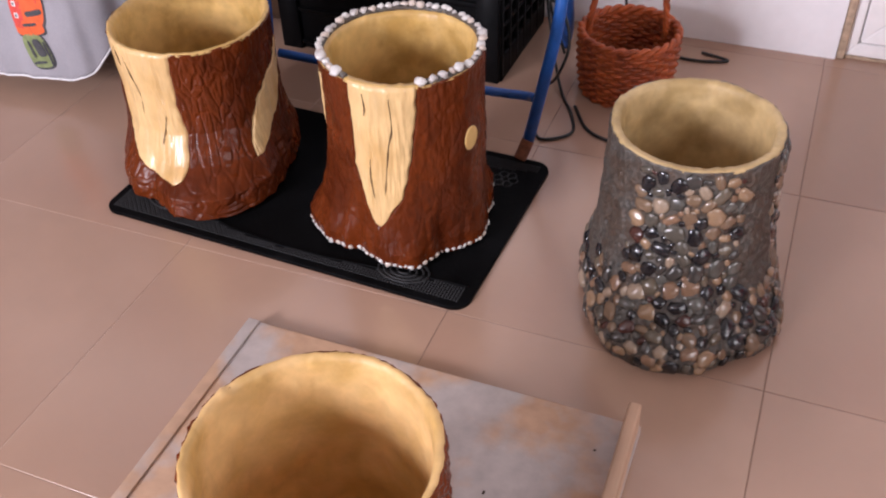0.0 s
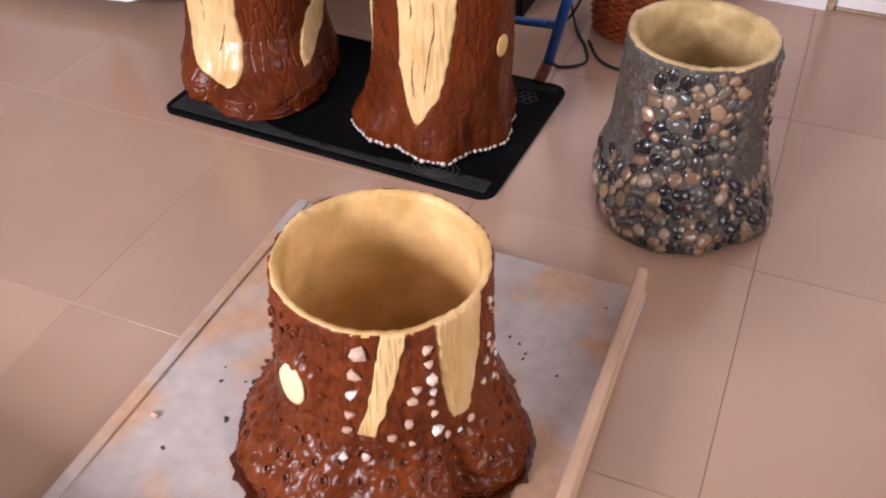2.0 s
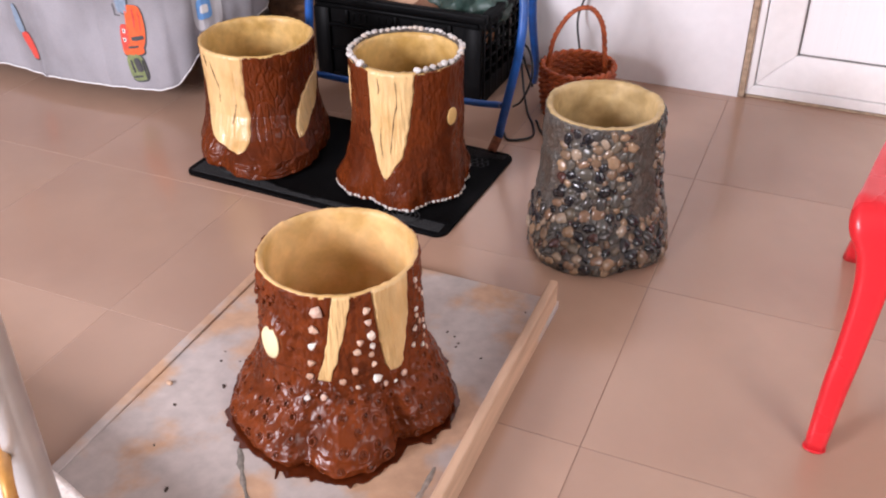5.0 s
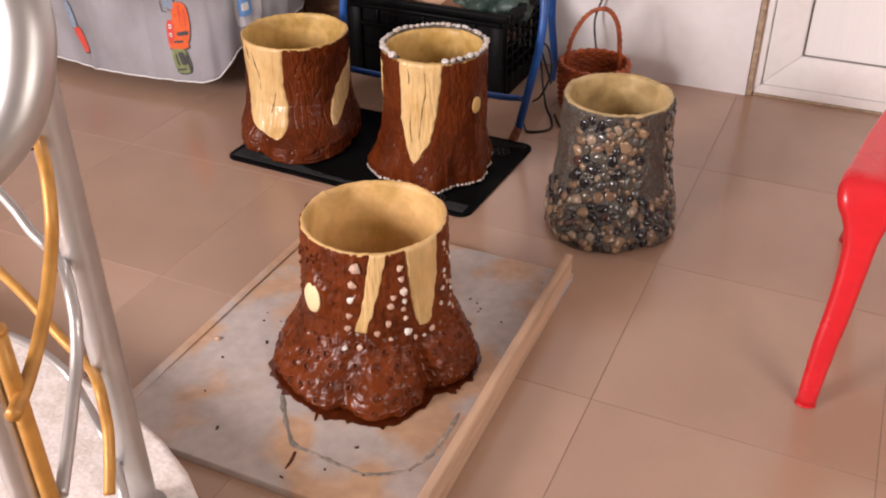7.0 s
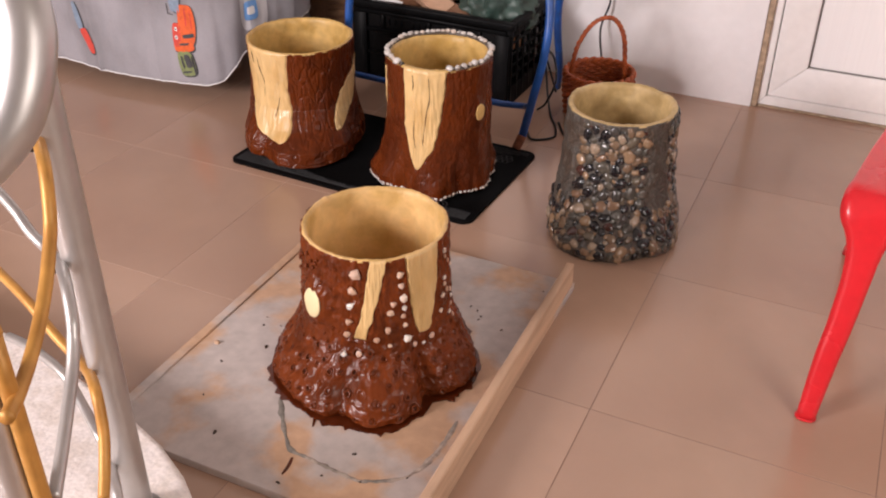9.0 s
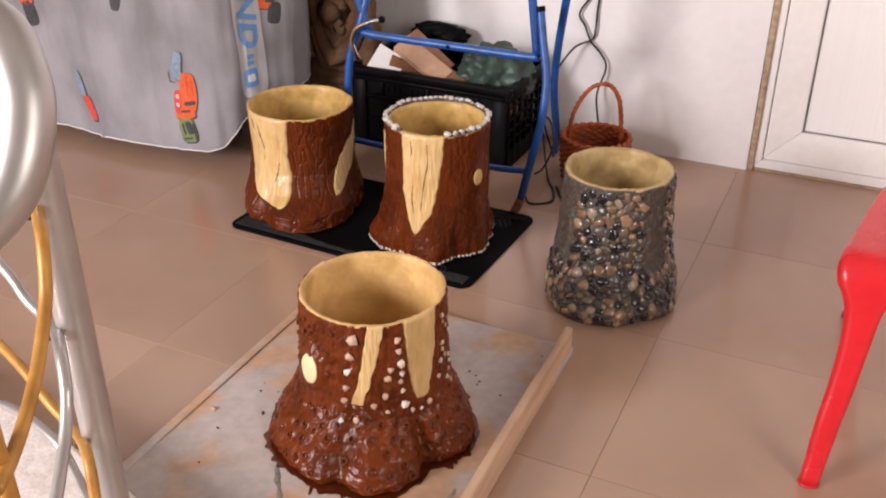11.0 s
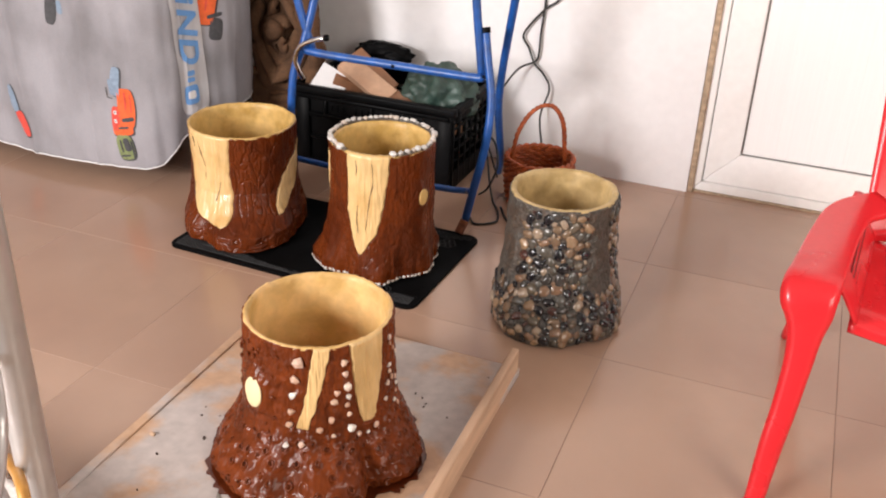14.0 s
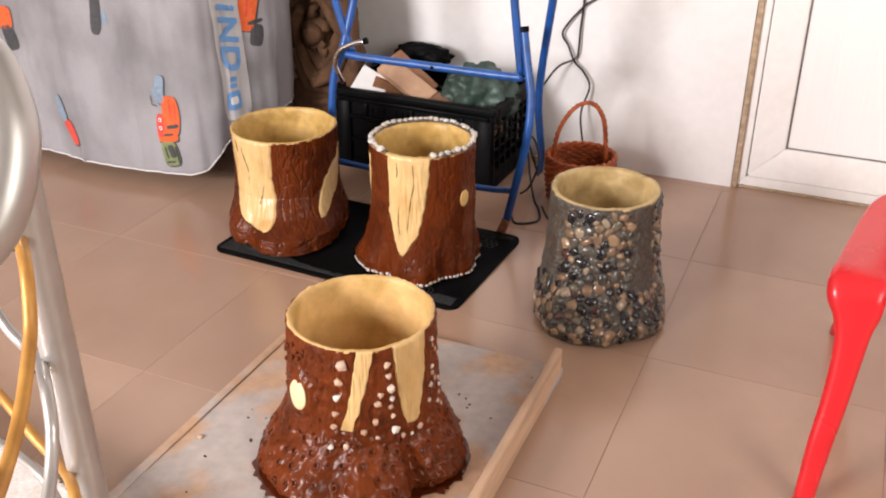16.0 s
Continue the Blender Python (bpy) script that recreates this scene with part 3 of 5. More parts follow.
def relief_front(th, h):
    a = radians(th)
    q = Vector((math.cos(a), math.sin(a), h * 6))
    low = max(0.0, min(1.0, (0.15 - h) / 0.08))
    o = 0.004 * low * fbm(q * 3.1, 2) + 0.003 * low * noise.noise(q * 13) + 0.003 * fbm(q * 9, 2) + 0.0012 * noise.noise(q * 27)
    o += (1 - low) * (0.0012 * (grooves(th, h, 3.0, 26, 9) - 0.5) - 0.009 * max(0.0, noise.noise(Vector((q.x * 9, q.y * 9, h * 26))) - 0.25) + 0.0014 * noise.noise(Vector((q.x * 20, q.y * 20, h * 50))))
    d = np.hypot((((pit_t - th + 180) % 360) - 180) * 0.0033, pit_h - h) / pit_r
    if len(near := d[d < 1.7]):
        k = near.min()
        o += -0.0045 * (1 - k * k) if k < 1 else 0.0018 * (1 - abs(k - 1.35) / 0.35) if k < 1.7 else 0
    k = math.hypot((((247.5 - th + 180) % 360) - 180) * 0.0026, 0.178 - h)
    o *= min(1.0, k / 0.04) ** 2
    for valley in (279.5, 327.0):
        v = ((th - valley + 180) % 360) - 180
        o -= 0.013 * math.exp(-((v / 5.5) ** 2)) * max(0.0, min(1.0, (0.1 - h) / 0.05))
    o += 0.008 * math.exp(-(((k - 0.034) / 0.012) ** 2)) + 0.006 * math.exp(-((k / 0.03) ** 2))
    return o


front = stump(FRONT, "brown_pebbled_stump_pot", "wet brown stump-shaped pot with pale stones on a smeared board", BARK, relief_front, lining=LINING_PALE, n=600, m=160, lining_label="cream rough plaster lining")
carve(FRONT, front, *FRONT["cuts"][0],
      relief_front, proud=0.0015, cols=24, label="narrow pale carved face", cracks=())
carve(FRONT, front, *FRONT["cuts"][1],
      relief_front, proud=0.0015, cols=44, label="broad pale carved face", cracks=())
knob_mesh = pebble_mesh("knob", 5, 0.12, 3)
stud(knob_mesh, "knob", FRONT, front, 248, 0.178, (0.0225, 0.03, 0.0055), relief_front, KNOB, 0.1, label="cream painted knot")
pink = [pebble_mesh("stone", k, 0.45, 1) for k in range(5)]
for me in pink:
    me.polygons.foreach_set("use_smooth", [False] * len(me.polygons))
STONES = [(283.4, 0.263, 11), (281.3, 0.228, 10), (279.2, 0.196, 8), (278.4, 0.164, 8), (277, 0.136, 7), (315.8, 0.257, 7), (316.4, 0.234, 7), (318.2, 0.208, 9), (310.2, 0.201, 8),
          (307.8, 0.183, 7), (318.3, 0.189, 7), (317, 0.172, 6), (305.7, 0.149, 7), (318.3, 0.153, 7), (297.9, 0.132, 7), (318.8, 0.125, 8), (306.3, 0.117, 5), (324.7, 0.106, 6),
          (332.1, 0.102, 6), (339.8, 0.11, 7), (275.7, 0.1, 7), (286.1, 0.104, 7), (354.7, 0.175, 6), (351.4, 0.147, 6)]
for k, (th, h, mm) in enumerate(STONES):
    s = mm / 1000
    stud(pink[k % 5], "stone", FRONT, front, th, h, (s * rng.uniform(0.75, 1.05), s * rng.uniform(0.85, 1.15), s * 0.6), relief_front, PINKSTONE, 0.25, rng.uniform(0, 3))
for k in range(12):
    th, h = rng.uniform(357, 371), 0.11 + 0.165 * k / 12
    s = rng.uniform(0.0042, 0.0062)
    stud(pink[k % 5], "stone", FRONT, front, th, h, (s, s, s * 0.6), relief_front, PINKSTONE, 0.25, rng.uniform(0, 3))
bm = bmesh.new()
ring = [[bm.verts.new(((1 + 0.26 * math.cos(b)) * math.cos(a), (1 + 0.26 * math.cos(b)) * math.sin(a), 0.26 * math.sin(b))) for b in np.linspace(0, 2 * math.pi, 7)[:-1]] for a in np.linspace(0, 2 * math.pi, 13)[:-1]]
for a in range(12):
    for b in range(6):
        bm.faces.new((ring[a][b], ring[(a + 1) % 12][b], ring[(a + 1) % 12][(b + 1) % 6], ring[a][(b + 1) % 6]))
crater = bpy.data.meshes.new("crater_rim")
bm.to_mesh(crater)
bm.free()
crater.polygons.foreach_set("use_smooth", [True] * len(crater.polygons))
for th, h, r in pits:
    if 200 < th < 378 and rng.random() < 0.85:
        stud(crater, "crater_rim", FRONT, front, th, h, (r * 0.85, r * rng.uniform(0.75, 0.95), r * 0.7), relief_front, BARK, 0.1, rng.uniform(0, 3))
grit = [pebble_mesh("clay_grain", 60 + k, 0.4, 1) for k in range(3)]
for k in range(30):
    th, h = rng.uniform(205, 276), rng.uniform(0.1, 0.27)
    s = rng.uniform(0.0025, 0.0048)
    stud(grit[k % 3], "clay_grain", FRONT, front, th, h, (s, s * 1.3, s * 0.8), relief_front, BARK, 0.2, rng.uniform(0, 3))


# the left pot: red-brown bark with deep furrows
def relief_left(th, h):
    a = radians(th)
    q = Vector((math.cos(a), math.sin(a), h * 5))
    low = max(0.0, min(1.0, (0.17 - h) / 0.14))
    o = 0.0012 * (grooves(th, h, 1.0, 30, 6) - 0.6) * (1 - low) + 0.002 * fbm(q * 3, 2)
    o += 0.0026 * (cracks_at(th, h, 0.023, 2.1 - 0.9 * low, 1.0, 0.13) - 0.8) + 0.0007 * (cracks_at(th, h, 0.011, 1.5, 4.0, 0.25) - 0.8)
    return o + 0.0008 * noise.noise(q * 24)


left_pot = stump(LEFT, "red_brown_stump_pot", "red-brown furrowed stump-shaped pot with pale carved faces on a rubber mat", BARK_RED, relief_left, n=480, m=140)
carve(LEFT, left_pot, *LEFT["cuts"][0],
      relief_left, proud=0.0012, cols=60, cracks=[[(250, 0.27), (253, 0.235), (258, 0.2), (258, 0.16)], [(240, 0.28), (242, 0.262), (243, 0.245)], [(277, 0.165), (275, 0.14), (272, 0.11)]])
carve(LEFT, left_pot, *LEFT["cuts"][1],
      relief_left, proud=0.0012, cols=40, lip=False, label="pale oval carved face")


# the middle pot: smoother red-brown bark, rings of white pebbles
def relief_middle(th, h):
    a = radians(th)
    q = Vector((math.cos(a), math.sin(a), h * 5))
    o = 0.0006 * (grooves(th, h, 8.0, 24, 4) - 0.6) + 0.003 * fbm(q * 2.6, 2) + 0.0011 * (cracks_at(th, h, 0.026, 2.4, 2.0, 0.14) - 0.8) + 0.0012 * noise.noise(q * 15) + 0.0009 * noise.noise(q * 34)
    k = math.hypot((((342.5 - th + 180) % 360) - 180) * 0.0023, 0.219 - h)
    return o + 0.007 * math.exp(-((k / 0.028) ** 2))


middle = stump(MIDDLE, "white_ringed_stump_pot", "red-brown stump-shaped pot ringed with white pebbles on a rubber mat", BARK_RED, relief_middle, n=380, m=120, wall=0.017)
carve(MIDDLE, middle, *MIDDLE["cuts"][0],
      relief_middle, proud=0.0012, cols=56, cracks=[[(266, 0.325), (267, 0.30), (266, 0.285)], [(284, 0.328), (285, 0.27), (282, 0.235), (279, 0.18), (277, 0.14)], [(268, 0.21), (267, 0.17), (269, 0.13)]])
carve(MIDDLE, middle, *MIDDLE["cuts"][1], relief_middle, proud=0.001, cols=14, rows=40, lip=False, label="narrow pale carved face")
stud(pebble_mesh("knob", 5, 0.06, 3), "knob", MIDDLE, middle, 342.5, 0.219, (0.0165, 0.0215, 0.003), relief_middle, KNOB_TAN, 0.2, label="tan painted knot")
ring_h = MIDDLE["H"]
mortar = [((float(radius(MIDDLE, t, ring_h)) - 0.006) * math.cos(radians(t)), (float(radius(MIDDLE, t, ring_h)) - 0.006) * math.sin(radians(t)), ring_h + 0.003) for t in range(305, 612, 6)]
part("mortar_ring", tube(mortar, 0.0052, per=2, sides=10), MORTAR, middle, "grey mortar ring under the pebbles")
white = [pebble_mesh("white_pebble", 20 + k, 0.5, 2) for k in range(5)]
k, t = 0, 306.0
while t < 611:
    s = rng.uniform(0.0062, 0.0108) if 215 < t % 360 or t % 360 < 20 else rng.uniform(0.0055, 0.0088)
    r = float(radius(MIDDLE, t, ring_h)) - 0.004 + rng.uniform(-0.003, 0.003)
    o = new("white_pebble", white[k % 5])
    if not o.data.materials:
        o.data.materials.append(WHITESTONE)
    o.parent = middle
    o.matrix_local = Matrix.Translation((r * math.cos(radians(t)), r * math.sin(radians(t)), ring_h + 0.0075 + rng.uniform(-0.002, 0.002))) @ Matrix.Rotation(radians(t + 90) + rng.uniform(-0.8, 0.8), 4, "Z") @ Matrix.Diagonal((s, s * 0.85, s * 0.75, 1))
    t += math.degrees(s * rng.uniform(1.8, 2.3) / r)
    k += 1
t = 180.0
while t < 540:
    s = rng.uniform(0.0042, 0.0068)
    r = float(radius(MIDDLE, t, 0.006)) + relief_middle(t, 0.006) - 0.002
    o = new("white_pebble", white[k % 5])
    o.parent = middle
    o.matrix_local = Matrix.Translation((r * math.cos(radians(t)), r * math.sin(radians(t)), 0.006 + rng.uniform(-0.001, 0.002))) @ Matrix.Rotation(radians(t + 90), 4, "Z") @ Matrix.Diagonal((s, s * 0.8, s * 0.85, 1))
    t += math.degrees(s * 2.05 / r)
    k += 1


# the stony pot: grey mortar set with river pebbles
def relief_stony(th, h):
    a = radians(th)
    q = Vector((math.cos(a), math.sin(a), h * 6))
    return 0.003 * fbm(q * 4, 3) + 0.0018 * noise.noise(q * 22) + 0.0024 * max(0, noise.noise(q * 48))


stony = stump(STONY, "pebble_covered_stump_pot", "grey mortar stump-shaped pot set with river pebbles on the tiles", MORTAR, relief_stony, lining=LINING_DULL, n=300, m=90, wall=0.016)
river = [pebble_mesh("river_pebble", 40 + k, 0.5, 2) for k in range(8)]


def has_pebbles(th, h):
    th = th % 360
    edge = 4 * noise.noise(Vector((h * 30, th * 0.05, 2)))
    if h < 0.062 + 0.012 * noise.noise(Vector((th * 0.08, 0, 4))):
        return True
    if 246 + edge < th < 312 + edge or th > 343 + edge or th < 25:
        return h > 0
    return (219 <= th <= 247 and h < 0.1) or (311 <= th <= 345 and h < 0.1)


placed, tries = [], 0
while len(placed) < 520 and tries < 30000:
    tries += 1
    th, h = rng.uniform(150, 385), rng.uniform(0.012, 0.288)
    if not has_pebbles(th, h):
        continue
    s = rng.uniform(0.0105, 0.0145) if tries < 3000 else rng.uniform(0.008, 0.0105) if tries < 13000 else rng.uniform(0.0048, 0.0068)
    r = float(radius(STONY, th, h))
    x, y = r * math.cos(radians(th)), r * math.sin(radians(th))
    if any((x - a) ** 2 + (y - b) ** 2 + (h - c) ** 2 < ((s + d) * 0.84) ** 2 for a, b, c, d in placed):
        continue
    placed.append((x, y, h, s))
    stud(river[len(placed) % 8], "river_pebble", STONY, stony, th, h, (s * rng.uniform(0.72, 0.98), s * rng.uniform(0.95, 1.2), s * rng.uniform(0.34, 0.46)), relief_stony, PEBBLE, rng.uniform(0.36, 0.5), rng.uniform(0, 3.1))

# ---- the smeared board under the front pot ----
board = thing("plywood_board", (-0.468, -0.04, 0.0), "grey cement-smeared plywood board with wooden battens, on the tiles", "board")
part("sheet", box((0.632, 0.80, 0.018), (0, 0, 0.009), 0.002), BOARD, board)
part("left_batten", box((0.02, 0.80, 0.004), (-0.306, 0, 0.0195), 0.0015), BOARD, board, "low batten smeared with cement")
part("right_batten", box((0.018, 0.8, 0.07), (0.31, -0.006, 0.036), 0.004, turn=Matrix.Rotation(radians(0.8), 4, "Z")), BATTEN, board, "upright dusty wooden plank edge")


def ragged(name, centre, base_r, spikes, mat, parent_label, z0, z1, seed, category, squash=1.0, turn=0.0):
    """A thin flat splash with a ragged outline."""
    out = []
    pick = random.Random(int(seed * 10))
    tips = [(pick.uniform(0, 360), spikes * pick.uniform(0.15, 1.0) ** 1.6, pick.uniform(1.5, 4.0)) for _ in range(40)]
    for k in range(540):
        t = k * 360 / 540
        a = radians(t)
        q = Vector((math.cos(a) * 2.5, math.sin(a) * 2.5, seed))
        r = base_r(t) + 0.004 * noise.noise(q * 3) + 0.002 * noise.noise(q * 14)
        r += max(long * max(0, 1 - abs(((t - mid + 180) % 360) - 180) / wide) for mid, long, wide in tips)
        out.append((r * math.cos(a), r * math.sin(a)))
    bm = prism(out, z0, z1, 0.0)
    ob = part(name, bm, mat, None, smooth=False)
    ob.matrix_world = pose(*centre, 0)
    return tagged(ob, parent_label, category)


ragged("paint_splash", (-0.43, -0.025, 0.0), lambda t: float(radius(FRONT, t, 0.0)) + 0.009, 0.016, SPLASH, "ragged wet brown paint puddle round the pot on the board", 0.0184, 0.0212, 3.0, "paint splash")

# paint that ran off the pot
for a, b, r in (((-0.421, -0.36, 0.019), (-0.415, -0.401, 0.019), 0.0032), ((-0.445, -0.249, 0.019), (-0.43, -0.279, 0.019), 0.003), ((-0.239, -0.102, 0.019), (-0.237, -0.113, 0.019), 0.0035)):
    a, b = Vector(a), Vector(b)
    bm = tube([Vector(), (b - a) * 0.5 + Vector((0.002, 0, 0)), b - a], r, per=5, sides=8, taper=lambda u: 0.45 + 0.55 * math.sin(math.pi * min(1.0, 0.15 + u * 0.8)))
    for v in bm.verts:
        v.co.z = v.co.z * 0.35 - 0.0003
    o = part("paint_drip", bm, SPLASH)
    o.matrix_world = pose(*a)
    tagged(o, "small brown run of paint dried on the board", "paint drip", "paint drips on the board")

# ring that an earlier pot left
RING = [(-0.525, -0.24), (-0.482, -0.296), (-0.434, -0.344), (-0.384, -0.35), (-0.335, -0.356), (-0.291, -0.357), (-0.256, -0.343), (-0.226, -0.319), (-0.206, -0.274), (-0.2, -0.218), (-0.201, -0.155)]
pts = [(p.x + 0.40 + 0.003 * noise.noise(p * 60), p.y + 0.2 + 0.003 * noise.noise(p * 60 + Vector((7, 0, 0)))) for p in spline([(x, y, 0) for x, y in RING], 7)]
verts, faces = [], []
for k, (x, y) in enumerate(pts):
    w = 0.002 + 0.006 * abs(noise.noise(Vector((k * 0.31, 5, 0)))) + 0.006 * abs(noise.noise(Vector((k * 1.1, 8, 0))))
    r = math.hypot(x, y)
    for s, z in ((-1, 0.0184), (0, 0.0202), (1, 0.0184)):
        verts.append((x * (1 + s * w / r), y * (1 + s * w / r), z))
ob = part("cement_ring", mesh_from(verts, grid_faces(len(pts), 3), "cement_ring"), TRACE)
ob.matrix_world = pose(-0.40, -0.2, 0, 0)
tagged(ob, "dried grey cement ring traced on the board by another pot", "cement trace")

crumb_mesh = pebble_mesh("crumb", 9, 0.5, 1)
crumb_mesh.materials.append(CRUMB)
for k in range(36):
    x, y = rng.uniform(-0.74, -0.2), rng.uniform(-0.42, 0.33)
    if math.hypot(x + 0.43, y + 0.025) < 0.215:
        continue
    s = rng.uniform(0.0014, 0.0034)
    o = new("paint_crumb", crumb_mesh)
    o.matrix_world = pose(x, y, 0.018 + s * 0.3, 0, 0, rng.uniform(0, 360)) @ Matrix.Diagonal((s * rng.uniform(1, 2.2), s, s * 0.5, 1))
    tagged(o, "small dark dried paint crumb on the board", "crumb", "crumbs on the board")
o = new("clay_lump", crumb_mesh.copy())
o.data.materials[0] = BATTEN
o.matrix_world = pose(-0.731, -0.155, 0.02, 0) @ Matrix.Diagonal((0.008, 0.006, 0.005, 1))
tagged(o, "little dry clay lump on the board", "clay lump")

# ---- the rubber mat ----
mat_ob = thing("rubber_door_mat", (-0.829, 0.737, 0.0), "black ribbed rubber door mat with embossed flowers, under two pots", "door mat", turn=-2.5)
MW, MD = 0.735, 0.437
part("mat_sheet", prism(rounded_plan(MW, MD, 0.03), 0.0, 0.007, 0.002), RUBBER, mat_ob)


def wave(x):
    """Where the ribbed field ends towards the front."""
    return -MD / 2 + float(np.interp(x, [-0.37, -0.3, -0.24, -0.17, -0.1, 0.0, 0.1, 0.2, 0.3, 0.37], [0.095, 0.085, 0.075, 0.055, 0.038, 0.03, 0.033, 0.042, 0.052, 0.056]))


verts, faces = [], []
for k in range(int((MW - 0.03) / 0.0052)):
    for m in range(int((MD - 0.03) / 0.0052)):
        x, y = -MW / 2 + 0.018 + 0.0052 * k, -MD / 2 + 0.017 + 0.0052 * m
        if y > wave(x) - 0.003 and not (abs(x) > 0.2 and y > MD / 2 - 0.05 - 0.02 * math.sin(x * 11)):
            continue
        n, turn = len(verts), (k + m) % 2
        a, b = (0.0023, 0.0013) if turn else (0.0013, 0.0023)
        verts += [(x - a, y - b, 0.0068), (x + a, y - b, 0.0068), (x + a, y + b, 0.0068), (x - a, y + b, 0.0068), (x - a * 0.6, y - b * 0.6, 0.0092), (x + a * 0.6, y - b * 0.6, 0.0092), (x + a * 0.6, y + b * 0.6, 0.0092), (x - a * 0.6, y + b * 0.6, 0.0092)]
        faces += [tuple(n + q for q in f) for f in ((4, 5, 6, 7), (0, 1, 5, 4), (1, 2, 6, 5), (2, 3, 7, 6), (3, 0, 4, 7))]
tagged(part("woven_studs", mesh_from(verts, faces, "woven_studs"), RIBS, mat_ob, smooth=False), kind="stuff")
part("wavy_bead", tube([(x, wave(x), 0.008) for x in np.linspace(-MW / 2 + 0.015, MW / 2 - 0.015, 40)], 0.0026, per=3, sides=6), RUBBER, mat_ob)
for cx, cy, s in ((0.262, -0.03, 0.034), (0.3, 0.14, 0.028)):
    for k in range(6):
        a = k * math.pi / 3
        pts = [(cx + s * (0.55 * math.cos(a) + 0.32 * math.cos(b)), cy + s * (0.55 * math.sin(a) + 0.32 * math.sin(b)), 0.0078) for b in np.linspace(0, 2 * math.pi, 13)]
        part("petal", tube(pts, 0.0012, per=1, sides=5, smooth_path=False), RIBS, mat_ob)
for r in (0.046, 0.036, 0.024, 0.012):
    pts = [(0.235 + r * math.cos(b), -0.168 + r * 0.62 * math.sin(b), 0.009) for b in np.linspace(0, 2 * math.pi, 25)]
    part("scroll", tube(pts, 0.0018, per=1, sides=5, smooth_path=False), RIBS, mat_ob)
    pts = [(-0.255 + r * math.cos(b), -0.15 + r * 0.62 * math.sin(b), 0.009) for b in np.linspace(0, 2 * math.pi, 25)]
    part("scroll", tube(pts, 0.0018, per=1, sides=5, smooth_path=False), RIBS, mat_ob)

# ---- the black crate with its contents ----
CW, CD, CH = 0.535, 0.30, 0.262
crate = thing("plastic_crate", (-0.918, 1.365, 0.0), "black latticed plastic crate full of offcuts, standing against the wall", "crate", turn=-1.0)


for name, length, at, turn in (("front_side", CW, (0, -CD / 2, 0), 0), ("back_side", CW, (0, CD / 2, 0), 0), ("right_side", CD, (CW / 2, 0, 0), 90), ("left_side", CD, (-CW / 2, 0, 0), 90)):
    t, place = 0.008, pose(*at, 0, 0, turn)
    solid = name == "front_side"
    bm = box((length, t, 0.238 if solid else 0.06), (0, 0, 0.12 if solid else 0.03), 0.003)
    bmesh.ops.transform(bm, matrix=place, verts=bm.verts)
    side = part(name, bm, CRATE, crate)
    if solid:
        pieces = [((0.05, 0.02, 0.225), (x, -0.005, 0.114)) for x in (-length / 2 + 0.025, length / 2 - 0.025)]
        pieces += [((length - 0.02, 0.016, 0.014), (0, -0.005, z)) for z in (0.232, 0.176)]
        pieces += [((0.012, 0.016, 0.046), (x, -0.005, 0.204)) for x in (-0.16, 0.0, 0.17)]
        pieces += [((length - 0.06, 0.014, 0.01), (0, -0.004, z)) for z in (0.02, 0.1)]
    else:
        pieces = [((length, t, 0.04), (0, 0, CH - 0.03))]
        posts = int(length / 0.045)
        pieces += [((0.012, t + 0.002, CH - 0.02), (-length / 2 + 0.006 + (length - 0.012) * k / posts, 0, CH / 2)) for k in range(posts + 1)]
        pieces += [((length, t * 0.8, 0.009), (0, 0, z)) for z in (0.09, 0.125, 0.16, 0.195)]
    for size, at_bar in pieces:
        bm = box(size, at_bar, 0.002, segments=1)
        bmesh.ops.transform(bm, matrix=place, verts=bm.verts)
        part("ledge" if solid else "lattice_bar", bm, CRATE, side)
part("crate_bottom", box((CW, CD, 0.01), (0, 0, 0.008), 0.002), CRATE, crate)
for y in (-CD / 2 - 0.004, CD / 2 + 0.004):
    part("rim_bar", box((CW + 0.03, 0.026, 0.024), (0, y, CH - 0.008), 0.006), CRATE, crate)
for x in (-CW / 2 - 0.004, CW / 2 + 0.004):
    part("rim_bar", box((0.026, CD - 0.02, 0.024), (x, 0, CH - 0.008), 0.006), CRATE, crate)
for k in range(15):
    if k not in (3, 8):
        part("relief_mark", box((0.007, 0.004, 0.022), (-0.14 + 0.021 * k, -CD / 2 - 0.006, 0.205), 0.001), CRATE, crate)


def offcut(name, size, eye, turns, mat, label, bevel=0.002):
    ob = part(name, box(size, (0, 0, 0), bevel), mat, None, smooth=False)
    ob.matrix_world = pose(*eye, *turns)
    return tagged(ob, label, "offcut", "offcuts in the crate")


offcut("wood_offcut", (0.19, 0.07, 0.022), (-0.975, 1.29, 0.285), (25, 28, -8), WOOD_PALE, "pale planed wood offcut leaning in the crate")
offcut("wood_offcut", (0.17, 0.08, 0.03), (-0.985, 1.335, 0.29), (20, 35, -5), WOOD_OFFCUT, "orange planed wood offcut leaning in the crate")
offcut("wood_offcut", (0.1, 0.09, 0.06), (-1.045, 1.31, 0.262), (15, 20, 20), WOOD_OFFCUT, "squat wood block in the crate")
offcut("wood_offcut", (0.12, 0.05, 0.02), (-0.87, 1.285, 0.24), (10, 12, -30), WOOD_OFFCUT, "thin wood scrap in the crate")
offcut("card_box", (0.1, 0.008, 0.085), (-1.085, 1.255, 0.272), (-22, 30, 12), PAPER, "torn white card sheet in the crate")
